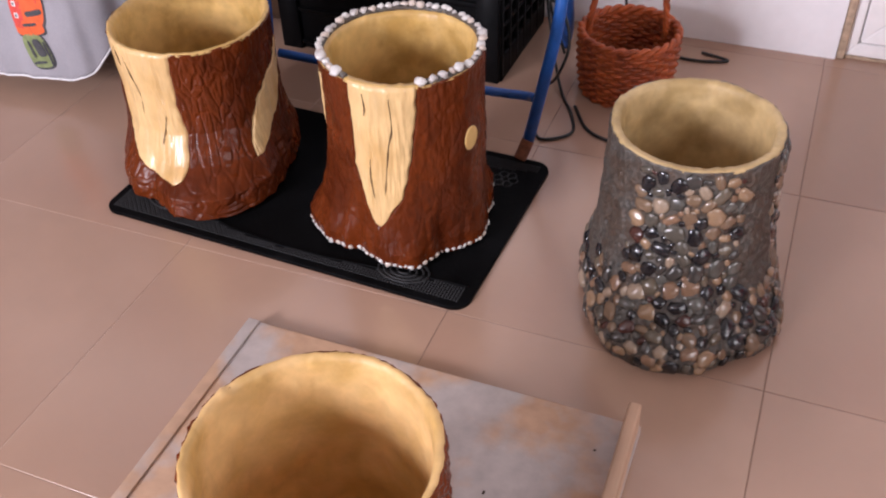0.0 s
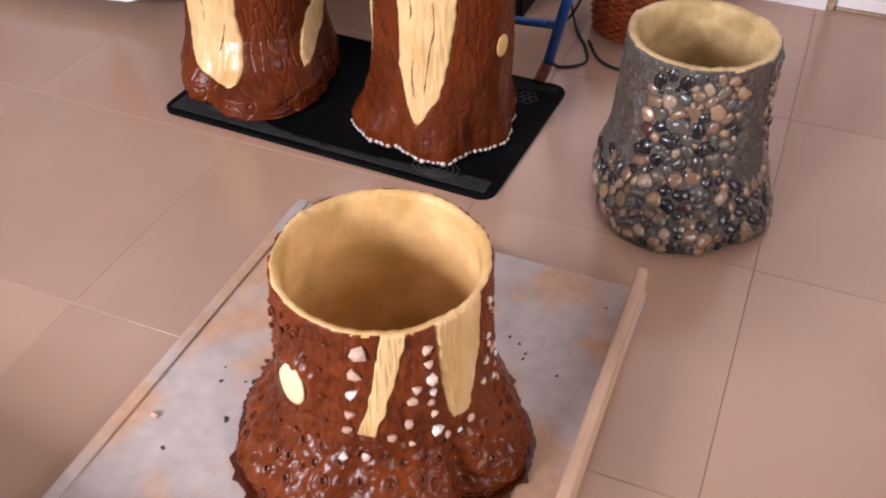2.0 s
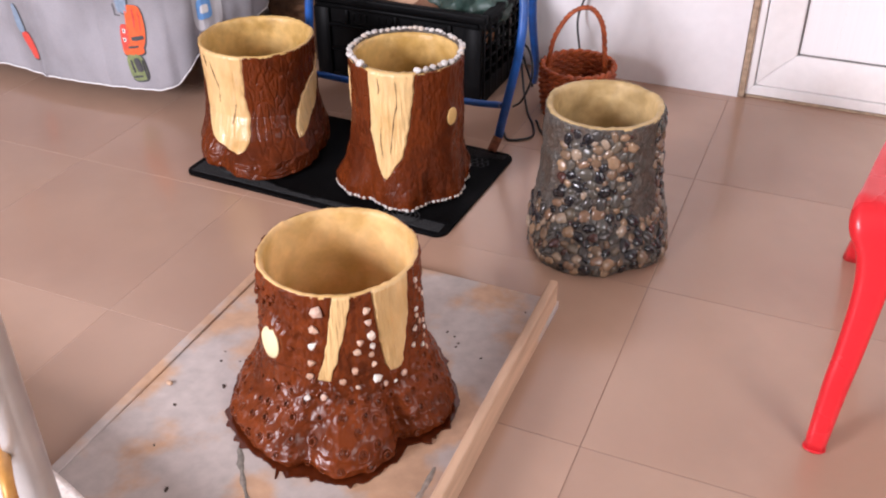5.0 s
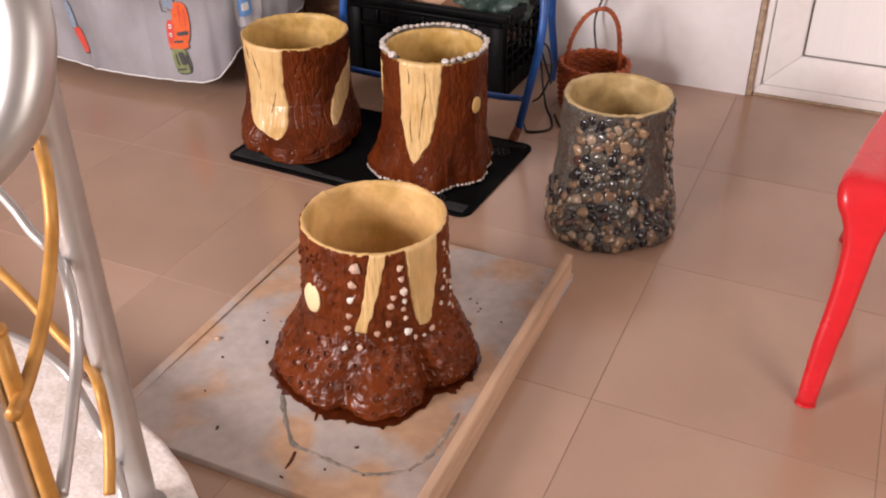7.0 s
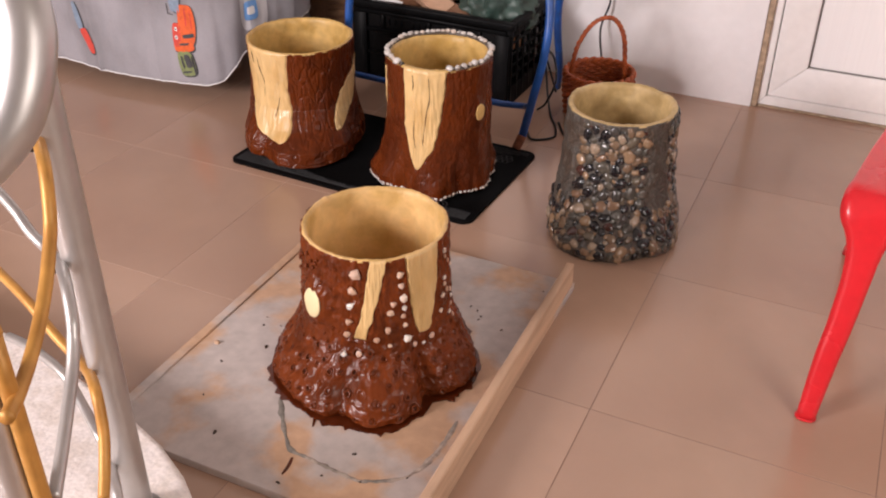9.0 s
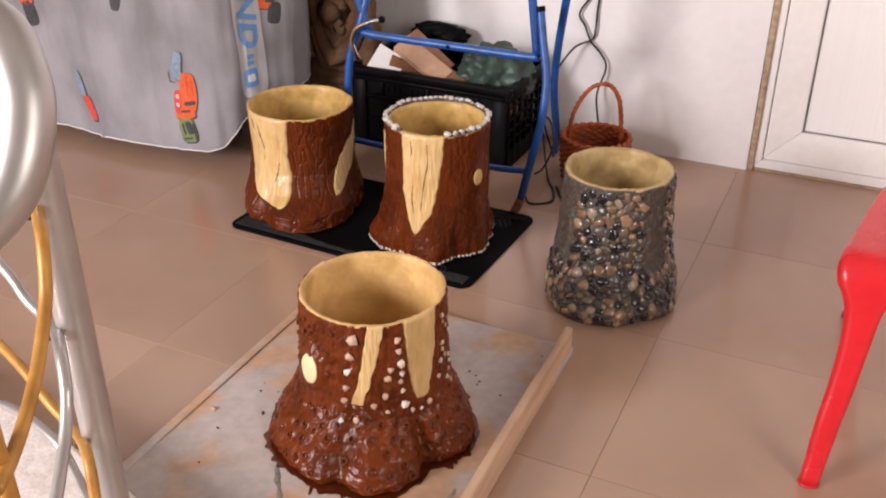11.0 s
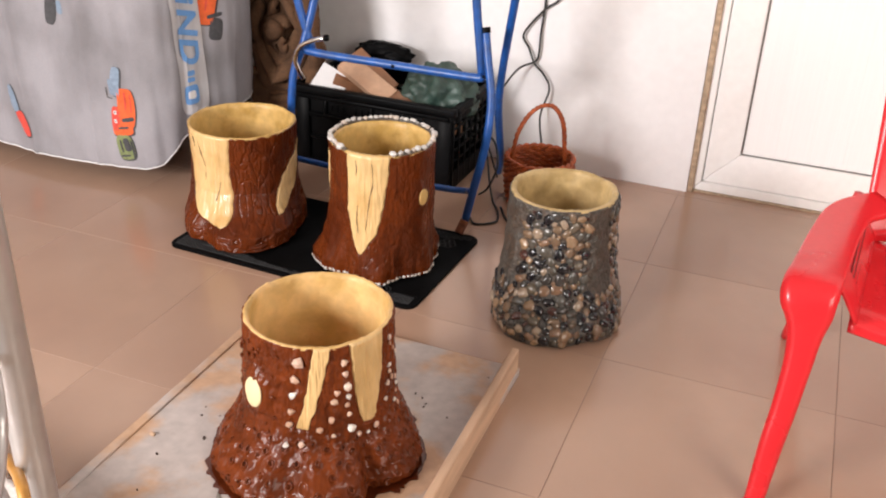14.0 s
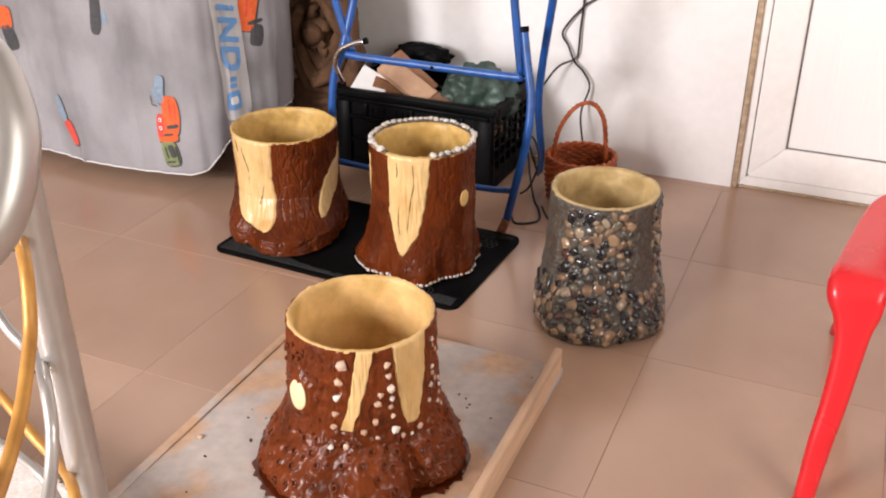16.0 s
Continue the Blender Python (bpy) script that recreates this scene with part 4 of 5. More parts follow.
for k in range(8):
    offcut("wood_offcut", (rng.uniform(0.1, 0.18), rng.uniform(0.04, 0.08), 0.03), (-1.06 + 0.045 * k, 1.36 + rng.uniform(-0.06, 0.06), 0.18 + rng.uniform(-0.03, 0.02)), (rng.uniform(-15, 15), rng.uniform(-15, 15), rng.uniform(0, 180)), WOOD_OFFCUT, "wood scrap lying deep in the crate")


def crumpled(name, size, at, seed, mat, label, category, amp=0.35, freq=2.2, turn=0):
    bm = bmesh.new()
    bmesh.ops.create_icosphere(bm, subdivisions=5, radius=1.0)
    for v in bm.verts:
        q = v.co * freq + Vector((seed, seed * 2, 0))
        fold = 1 - 2 * abs(noise.noise(q * 1.6))
        v.co *= 1 + amp * (0.6 * noise.noise(q) + 0.35 * fold * abs(noise.noise(q * 2.7)))
        v.co = Vector((v.co.x * size[0], v.co.y * size[1], v.co.z * size[2]))
    ob = part(name, bm, mat)
    ob.matrix_world = pose(*at, 0, 0, turn)
    return tagged(ob, label, category)


crumpled("plastic_bag", (0.11, 0.1, 0.09), (-0.755, 1.36, 0.25), 5.0, BAG, "crumpled dark green plastic bag in the crate", "plastic bag", 0.5, 2.6)
crumpled("black_cloth", (0.1, 0.04, 0.035), (-1.0, 1.47, 0.325), 2.0, CRATE, "dark folded cloth lying on the crate's back edge", "cloth", 0.35)

# ---- the blue tube stand over the crate ----
stand = thing("blue_tube_stand", (-0.78, 1.1, 0.0), "blue enamelled folding tube stand with rusty feet, over the crate", "stand")


def local(ob, pts):
    inv = ob.matrix_world.inverted()
    return [inv @ Vector(q) for q in pts]


def stand_tube(name, pts, r=0.0115, per=8, label="", mat=BLUE):
    return part(name, tube(local(stand, pts), r, per=per, sides=14), mat, stand, label)


stand_tube("front_leg", [(-0.508, 0.955, 0.04), (-0.488, 0.968, 0.152), (-0.469, 0.99, 0.279), (-0.471, 1.015, 0.383), (-0.495, 1.04, 0.482), (-0.513, 1.06, 0.553)])
stand_tube("leg_cap", [(-0.512, 1.059, 0.548), (-0.515, 1.062, 0.562)], 0.0135, label="dark leg cap", mat=CRATE)
stand_tube("rusty_foot", [(-0.518, 0.936, 0.008), (-0.508, 0.955, 0.042)], 0.0125, label="rusty pink leg tip", mat=RUST)
stand_tube("front_leg", [(-1.09, 0.99, 0.02), (-1.085, 1.0, 0.2), (-1.08, 1.02, 0.36), (-1.055, 1.04, 0.45), (-1.03, 1.08, 0.6), (-1.01, 1.1, 0.75)])
stand_tube("cross_bar", [(-0.508, 1.035, 0.437), (-0.53, 1.035, 0.43), (-0.766, 1.035, 0.430), (-1.02, 1.035, 0.432), (-1.06, 1.04, 0.445)])
stand_tube("upright", [(-0.512, 1.048, 0.43), (-0.54, 1.05, 0.64), (-0.55, 1.05, 0.8)])
stand_tube("upright", [(-1.03, 1.05, 0.43), (-1.08, 1.05, 0.59), (-1.12, 1.05, 0.8)])
stand_tube("back_leg", [(-0.56, 1.40, 0.01), (-0.541, 1.35, 0.095), (-0.525, 1.25, 0.32), (-0.449, 1.1, 0.638), (-0.41, 1.03, 0.8)])
stand_tube("floor_bar", [(-0.5, 0.972, 0.125), (-0.53, 1.0, 0.11), (-0.62, 1.01, 0.1), (-0.9, 1.01, 0.1), (-1.07, 1.0, 0.11)], 0.009)
for q in ((-0.5, 1.026, 0.438), (-0.766, 1.0225, 0.43)):
    part("rivet", box((0.009, 0.004, 0.009), local(stand, [q])[0], 0.002), CRATE, stand, "dark rivet")
hook = thing("chrome_hook", (-1.05, 1.02, 0.3), "bent chrome tube handle hanging over the blue bar", "hook")
part("hook_tube", tube(local(hook, [(-1.054, 1.03, 0.35), (-1.06, 1.015, 0.38), (-1.066, 1.01, 0.412), (-1.049, 1.01, 0.45), (-1.006, 1.013, 0.474), (-0.97, 1.015, 0.484)]), 0.007, per=8), CHROME, hook)
part("hook_tip", tube(local(hook, [(-0.972, 1.015, 0.484), (-0.962, 1.015, 0.486)]), 0.0095, per=2), CRATE, hook, "dark rubber tip")

# ---- the wicker basket ----
basket = thing("wicker_basket", (-0.392, 1.272, 0.0), "orange-brown woven wicker basket with a hoop handle, beside the wall", "basket")
BH, BR = 0.132, 0.098


def basket_r(h):
    return BR * (0.86 + 0.16 * math.sin(min(1, h / BH * 0.8 + 0.15) * math.pi * 0.62))


for k in range(15):
    h = 0.006 + (BH - 0.012) * k / 14
    pts = []
    for j in range(73):
        a = 2 * math.pi * j / 72
        r = basket_r(h) + 0.0042 * math.cos(a * 18 + math.pi * (k % 2))
        pts.append((r * math.cos(a), r * math.sin(a), h + 0.001 * math.sin(a * 18)))
    part("weaver", tube(pts, 0.0052, per=1, sides=6, smooth_path=False), WICKER, basket)
for k in range(36):
    a = 2 * math.pi * k / 36
    part("stake", tube([(basket_r(h) * math.cos(a), basket_r(h) * math.sin(a), h) for h in np.linspace(0.004, BH, 6)], 0.003, per=1, sides=5, smooth_path=False), WICKER, basket)
for s in (0, 1):
    pts = [((basket_r(BH) + 0.004 * math.cos(j * 0.9 + s * math.pi)) * math.cos(2 * math.pi * j / 90), (basket_r(BH) + 0.004 * math.cos(j * 0.9 + s * math.pi)) * math.sin(2 * math.pi * j / 90), BH + 0.004 + 0.005 * math.sin(j * 0.9 + s * math.pi)) for j in range(91)]
    part("rim_braid", tube(pts, 0.0058, per=1, sides=6, smooth_path=False), WICKER, basket)
part("basket_bottom", prism([(BR * 0.9 * math.cos(a), BR * 0.9 * math.sin(a)) for a in np.linspace(0, 2 * math.pi, 33)[:-1]], 0.002, 0.01), WICKER, basket)
hoop = [Vector((-0.088, 0.0, 0.12)), Vector((-0.075, 0.01, 0.205)), Vector((-0.035, 0.018, 0.275)), Vector((0.018, 0.018, 0.297)), Vector((0.055, 0.018, 0.255)), Vector((0.068, 0.02, 0.17)), Vector((0.07, 0.03, 0.11))]
path = spline(hoop, 16)
for s in range(3):
    pts = [c + Vector((0.0035 * math.cos(i * 0.55 + s * 2.09), 0.0035 * math.sin(i * 0.55 + s * 2.09), 0.002 * math.sin(i * 0.55 + s * 2.09))) for i, c in enumerate(path)]
    part("handle_strand", tube(pts, 0.0042, per=1, sides=6, smooth_path=False), WICKER, basket)

# ---- black cords ----
def cord(name, pts, label, r=0.0034):
    c = pts[0]
    ob = part(name, tube([Vector(q) - Vector(c) for q in pts], r, per=8, sides=7), CORD)
    ob.matrix_world = pose(*c)
    return tagged(ob, label, "cable", "black cords")


cord("power_cord", [(-0.43, 1.532, 0.75), (-0.435, 1.53, 0.62), (-0.441, 1.528, 0.553), (-0.486, 1.528, 0.514), (-0.545, 1.525, 0.434), (-0.525, 1.525, 0.39), (-0.502, 1.522, 0.344), (-0.469, 1.522, 0.312), (-0.447, 1.52, 0.268), (-0.464, 1.50, 0.182), (-0.435, 1.45, 0.09), (-0.42, 1.42, 0.03), (-0.36, 1.44, 0.006), (-0.27, 1.43, 0.004), (-0.2, 1.45, 0.004), (-0.26, 1.47, 0.004)],
     "black power cord hanging down the wall onto the floor")
cord("power_cord", [(-0.49, 1.532, 0.75), (-0.485, 1.53, 0.549), (-0.491, 1.528, 0.444), (-0.492, 1.526, 0.381), (-0.502, 1.527, 0.35), (-0.549, 1.49, 0.325), (-0.6, 1.45, 0.234), (-0.62, 1.43, 0.164), (-0.56, 1.3, 0.05), (-0.51, 1.2, 0.006), (-0.47, 1.13, 0.004), (-0.45, 1.06, 0.004), (-0.5, 1.02, 0.004), (-0.53, 1.06, 0.004)],
     "black power cord looping from the wall to the stand")
cord("power_cord", [(-0.47, 1.16, 0.004), (-0.42, 1.08, 0.004), (-0.35, 1.06, 0.004), (-0.3, 1.12, 0.004), (-0.285, 1.2, 0.004), (-0.27, 1.26, 0.004), (-0.25, 1.3, 0.01)], "black power cord lying round the basket")
cord("power_cord", [(-0.56, 1.22, 0.004), (-0.52, 1.18, 0.05), (-0.5, 1.2, 0.12), (-0.53, 1.25, 0.17), (-0.58, 1.33, 0.14), (-0.55, 1.36, 0.01)], "black power cord coiled beside the stand")

# ---- the cloth-covered table ----
table = thing("table", (-2.2, 1.2, 0.0), "wooden table under a printed cloth, against the wall", "table")
part("tabletop", box((1.6, 0.54, 0.03), (-0.02, 0.03, 0.735), 0.004), TABLE_WOOD, table)
for x in (-0.68, 0.6):
    for y in (-0.1, 0.26):
        part("leg", box((0.045, 0.045, 0.72), (x, y, 0.36), 0.003), TABLE_WOOD, table)

CLOTH_PLAN = [(-3.05, 0.83), (-2.5, 0.84), (-2.1, 0.835), (-1.9, 0.825), (-1.7, 0.83), (-1.55, 0.82), (-1.45, 0.835), (-1.405, 0.88), (-1.40, 0.93), (-1.375, 0.985), (-1.34, 1.02), (-1.328, 1.09), (-1.332, 1.2)]
plan = spline([(x, y, 0) for x, y in CLOTH_PLAN], 14)
lens_at = np.r_[0, np.cumsum([(plan[i + 1] - plan[i]).length for i in range(len(plan) - 1)])]
CLOTH_LONG = float(lens_at[-1])


def cloth_at(s, z):
    """A point on the hanging cloth, s metres along it, at height z."""
    i = int(np.clip(np.searchsorted(lens_at, s) - 1, 0, len(plan) - 2))
    u = (s - lens_at[i]) / (lens_at[i + 1] - lens_at[i])
    c, t = plan[i].lerp(plan[i + 1], u), (plan[i + 1] - plan[i]).normalized()
    out = Vector((t.y, -t.x, 0))
    loose = 1 - z / 0.76
    fold = 0.02 * noise.noise(Vector((s * 6.5, z * 1.2, 0))) + 0.03 * loose * noise.noise(Vector((s * 3.6, z * 0.8, 4))) + 0.011 * noise.noise(Vector((s * 15, z * 0.9, 2))) + 0.004 * noise.noise(Vector((s * 34, z * 2.2, 7))) + 0.007 * noise.noise(Vector((s * 9 + z * 7, z * 9 - s * 4, 5)))
    ridge = max(0.0, 1 - 5.0 * abs(noise.noise(Vector((s * 4.3 + 0.25 * z, z * 0.35, 11))))) ** 2
    fold += 0.01 * ridge * min(1.0, 0.35 + loose)
    return c + out * fold + Vector((0, 0, z))


def along_cloth(x, y=None):
    """The length along the cloth nearest to a plan place."""
    d = [(p.x - x) ** 2 + (0 if y is None else (p.y - y) ** 2) for p in plan]
    return float(lens_at[int(np.argmin(d))])


def hem(s):
    k = [along_cloth(-2.5), along_cloth(-2.08), along_cloth(-1.86), along_cloth(-1.63), along_cloth(-1.5), along_cloth(-1.43), along_cloth(-1.4, 0.9), along_cloth(-1.34, 1.02), CLOTH_LONG]
    return float(np.interp(s, k, [0.06, 0.048, 0.046, 0.047, 0.052, 0.078, 0.155, 0.185, 0.22]))


nu, nv = 420, 70
verts = []
for i in range(nu):
    s = CLOTH_LONG * i / (nu - 1)
    for j in range(nv):
        verts.append(cloth_at(s, hem(s) + (0.762 - hem(s)) * j / (nv - 1)))
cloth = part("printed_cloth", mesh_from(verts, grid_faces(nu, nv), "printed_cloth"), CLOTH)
tagged(cloth, "sheer white cloth printed with little vehicles, hanging over the table", "tablecloth")
sol = cloth.modifiers.new("thick", "SOLIDIFY")
sol.thickness = 0.0012
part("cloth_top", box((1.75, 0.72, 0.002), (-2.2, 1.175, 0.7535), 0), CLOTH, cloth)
hem_pts = [cloth_at(CLOTH_LONG * i / 160, hem(CLOTH_LONG * i / 160)) for i in range(161)]
part("hem", tube(hem_pts, 0.0028, per=1, sides=6, smooth_path=False), PAPER, cloth, "white stitched hem")


def print_patch(name, s0, z0, wide, high, mat, lean=0.0, power=4.0, label="", lift=0.0025, rings=5, n=28):
    """A flat printed shape on the cloth: a rounded block, wide by high metres, leaning by degrees."""
    if name == "printed_vehicle":
        print_patch("printed_outline", s0 + 0.003, z0 - 0.002, wide + 0.006, high + 0.005, PRINT_DARK, lean, power, "dark outline of the print", 0.0018)
    verts = []
    c, sn = math.cos(radians(lean)), math.sin(radians(lean))
    for k in range(rings + 1):
        for j in range(n):
            a = 2 * math.pi * j / n
            ca, sa = math.cos(a), math.sin(a)
            r = (abs(ca) ** power + abs(sa) ** power) ** (-1 / power) * k / rings
            x, z = r * ca * wide / 2, r * sa * high / 2
            s, h = s0 + x * c - z * sn, z0 + x * sn + z * c
            p, q = cloth_at(s, h), cloth_at(s + 0.01, h)
            t = (q - p).normalized()
            verts.append(p + Vector((t.y, -t.x, 0)).normalized() * lift)
    return part(name, mesh_from(verts, grid_faces(rings + 1, n, True), name), mat, cloth, label)


s = along_cloth(-1.555)
for name, ds, z, wide, high, mat, lean, label in (
    ("printed_vehicle", -0.012, 0.318, 0.03, 0.09, PRINT_GREY, -6, "blue-grey printed vehicle"), ("printed_mark", -0.03, 0.3, 0.016, 0.05, PRINT_GREY, 0, ""), ("printed_mark", -0.04, 0.265, 0.022, 0.003, PRINT_DARK, 0, ""),
    ("printed_mark", -0.05, 0.28, 0.003, 0.034, PRINT_DARK, 0, ""), ("printed_vehicle", 0.014, 0.238, 0.06, 0.125, PRINT_ORANGE, -4, "orange printed vehicle"), ("printed_mark", 0.013, 0.262, 0.005, 0.055, PRINT_RED, -4, ""),
    ("printed_mark", 0.03, 0.255, 0.004, 0.06, PRINT_RED, -4, ""), ("printed_mark", 0.018, 0.205, 0.04, 0.012, PRINT_DARK, 10, ""), ("printed_vehicle", -0.025, 0.203, 0.03, 0.075, PRINT_RED, -3, "orange-red printed vehicle"),
    ("printed_mark", -0.025, 0.222, 0.01, 0.012, PAPER, 0, ""), ("printed_mark", -0.025, 0.222, 0.005, 0.006, PRINT_DARK, 0, ""), ("printed_mark", -0.026, 0.196, 0.01, 0.012, PAPER, 0, ""), ("printed_mark", -0.026, 0.196, 0.005, 0.006, PRINT_DARK, 0, ""),
    ("printed_vehicle", -0.004, 0.17, 0.072, 0.034, PRINT_ORANGE, 10, "orange printed vehicle"), ("printed_mark", 0.0, 0.178, 0.036, 0.007, PRINT_DARK, 12, ""), ("printed_vehicle", -0.002, 0.116, 0.054, 0.08, PRINT_GREEN, 10, "green printed vehicle"),
    ("printed_mark", 0.004, 0.124, 0.022, 0.042, PRINT_DARK, 12, ""), ("printed_mark", -0.016, 0.118, 0.006, 0.04, PRINT_DARK, 10, ""), ("printed_mark", 0.022, 0.11, 0.006, 0.06, PRINT_DARK, 8, ""), ("printed_mark", -0.004, 0.088, 0.034, 0.006, PRINT_DARK, 10, "")):
    print_patch(name, s + ds, z, wide, high, mat, lean, 4.0, label, 0.0025 if name == "printed_vehicle" else 0.0033 if mat != PRINT_DARK else 0.0039)
s = along_cloth(-1.94)
print_patch("printed_vehicle", s + 0.012, 0.135, 0.03, 0.085, PRINT_RED, 16, label="red printed vehicle")
print_patch("printed_vehicle", s - 0.015, 0.215, 0.022, 0.085, PRINT_GREY, 16, label="blue-grey printed vehicle")
s = along_cloth(-1.765)
print_patch("printed_vehicle", s, 0.53, 0.03, 0.125, PRINT_DARK, -6, label="dark grey printed vehicle")
print_patch("printed_mark", s + 0.03, 0.515, 0.02, 0.04, PRINT_GREY, 0)
s = along_cloth(-2.12)
print_patch("printed_vehicle", s, 0.42, 0.04, 0.075, PRINT_DARK, 14, label="dark grey printed vehicle")
print_patch("printed_vehicle", s - 0.01, 0.48, 0.055, 0.07, PRINT_ORANGE, 0, label="orange printed vehicle")
# light blue lettering down the side panel, its unreadable end as plain blocks
s = along_cloth(-1.395, 0.94)
print_patch("white_band", s + 0.004, 0.47, 0.105, 0.5, CLOTH_WHITE, 3, 8.0, "white band behind the lettering", lift=0.003, rings=30, n=120)
for dz, w, h, lean, hollow in ((0.346, 0.026, 0.016, 0, False), (0.326, 0.026, 0.014, 0, False), (0.28, 0.05, 0.058, 4, True)):
    print_patch("printed_block", s, dz, w, h, PRINT_BLUE, lean, 5.0, "light blue printed block", lift=0.006)
    if hollow:
        print_patch("block_hollow", s, dz, w * 0.5, h * 0.42, PAPER, lean, 5.0, "pale middle of the printed block", lift=0.007)


def printed_letter(character, s0, z_top, size, narrow=1.02):
    """One slanted letter on the cloth, its head turned to the side so that the word runs downwards."""
    data = bpy.data.curves.new("letter", "FONT")
    data.body, data.size, data.shear, data.offset = character, size, 0.22, 0.0035
    ob = new("letter", data)
    me = bpy.data.meshes.new_from_object(ob.evaluated_get(bpy.context.evaluated_depsgraph_get()))
    bpy.data.objects.remove(ob)
    bpy.data.curves.remove(data)
    for v in me.vertices:
        z = z_top - v.co.x * narrow
        p, q = cloth_at(s0 + v.co.y, z), cloth_at(s0 + v.co.y + 0.01, z)
        t = (q - p).normalized()
        v.co = p + Vector((t.y, -t.x, 0)).normalized() * 0.0075
    me.materials.clear()
    return part("printed_letter", me, PRINT_BLUE, cloth, "light blue printed letter", smooth=False)


for character, z_top in (("i", 0.575), ("N", 0.54), ("D", 0.455)):
    printed_letter(character, s - 0.032, z_top, 0.1)
s = along_cloth(-1.33, 1.01)
print_patch("printed_vehicle", s - 0.01, 0.56, 0.06, 0.17, PRINT_ORANGE, -10, label="orange printed vehicle")
print_patch("printed_mark", s - 0.012, 0.56, 0.006, 0.09, PRINT_RED, -10, lift=0.0033)
print_patch("printed_mark", s + 0.008, 0.5, 0.05, 0.012, PRINT_DARK, 8, lift=0.0033)
print_patch("printed_vehicle", s + 0.006, 0.462, 0.036, 0.06, PRINT_DARK, -12, label="dark part of the printed vehicle")

# ---- the brown blanket behind ----
blanket = thing("folded_blanket", (-1.275, 1.36, 0.0), "brown bunched-up blanket heaped beside the crate", "blanket")
for k in range(5):
    r = 0.035 + 0.036 * k
    pts = [Vector((0.75 * r * math.cos(a) + 0.012 * math.sin(a * 3 + k), -0.09 + 0.02 * (k % 2) + 0.012 * math.sin(a * 2 + k), 0.40 + 1.25 * r * math.sin(a))) for a in np.linspace(0.4 + k, 0.4 + k + 5.7, 26)]
    bm = tube(pts, 0.025, per=3, sides=14, taper=lambda s: 0.55 + 0.6 * math.sin(math.pi * s) + 0.2 * math.sin(s * 19))
    for v in bm.verts:
        q = v.co * 16 + Vector((k * 3.0, 0, 0))
        v.co += Vector((0.014 * noise.noise(q), 0.014 * noise.noise(q + Vector((9, 0, 0))), 0.014 * noise.noise(q + Vector((0, 9, 0)))))
    part("fold", bm, BLANKET, blanket)
bm = box((0.19, 0.16, 0.72), (-0.04, 0.0, 0.36), 0.06, segments=4)
bmesh.ops.subdivide_edges(bm, edges=bm.edges[:], cuts=10, use_grid_fill=True)
for v in bm.verts:
    q = v.co * 9
    v.co += Vector((0.03 * noise.noise(q), 0.03 * noise.noise(q + Vector((9, 0, 0))), 0.02 * noise.noise(q + Vector((0, 9, 0)))))
    v.co.z = max(v.co.z, 0.0)
part("core", bm, BLANKET, blanket)

# ---- the red plastic chair ----
chair = thing("red_plastic_chair", (0.58, 0.42, 0.0), "low red moulded plastic armchair with a perforated seat, on the tiles", "chair")


def loft(name, sections, mat, parent, label="", closed=True):
    """A skin through equal rings of points."""
    n = len(sections[0])
    verts = [q for sec in sections for q in sec]
    faces = grid_faces(len(sections), n, closed)
    faces += [tuple(range(n))[::-1], tuple(range((len(sections) - 1) * n, len(sections) * n))]
    return part(name, mesh_from(local(parent, verts), faces, name), mat, parent, label)


def sweep(name, path, sizes, label=""):
    """A moulded bar along the path; sizes: (width across x, thickness) at each path point."""
    p = spline(path, 6)
    w = [q for q in spline([(a, b, 0) for a, b in sizes], 6)]
    secs = []
    for k, c in enumerate(p):
        t = (p[min(k + 1, len(p) - 1)] - p[max(k - 1, 0)]).normalized()
        side = Vector((1, 0, 0))
        side = (side - t * side.dot(t)).normalized()
        up = side.cross(t)
        secs.append([c + side * x + up * y for x, y in rounded_plan(w[k].x, w[k].y, min(w[k].x, w[k].y) * 0.42, 5)])
    return loft(name, secs, RED, chair, label)


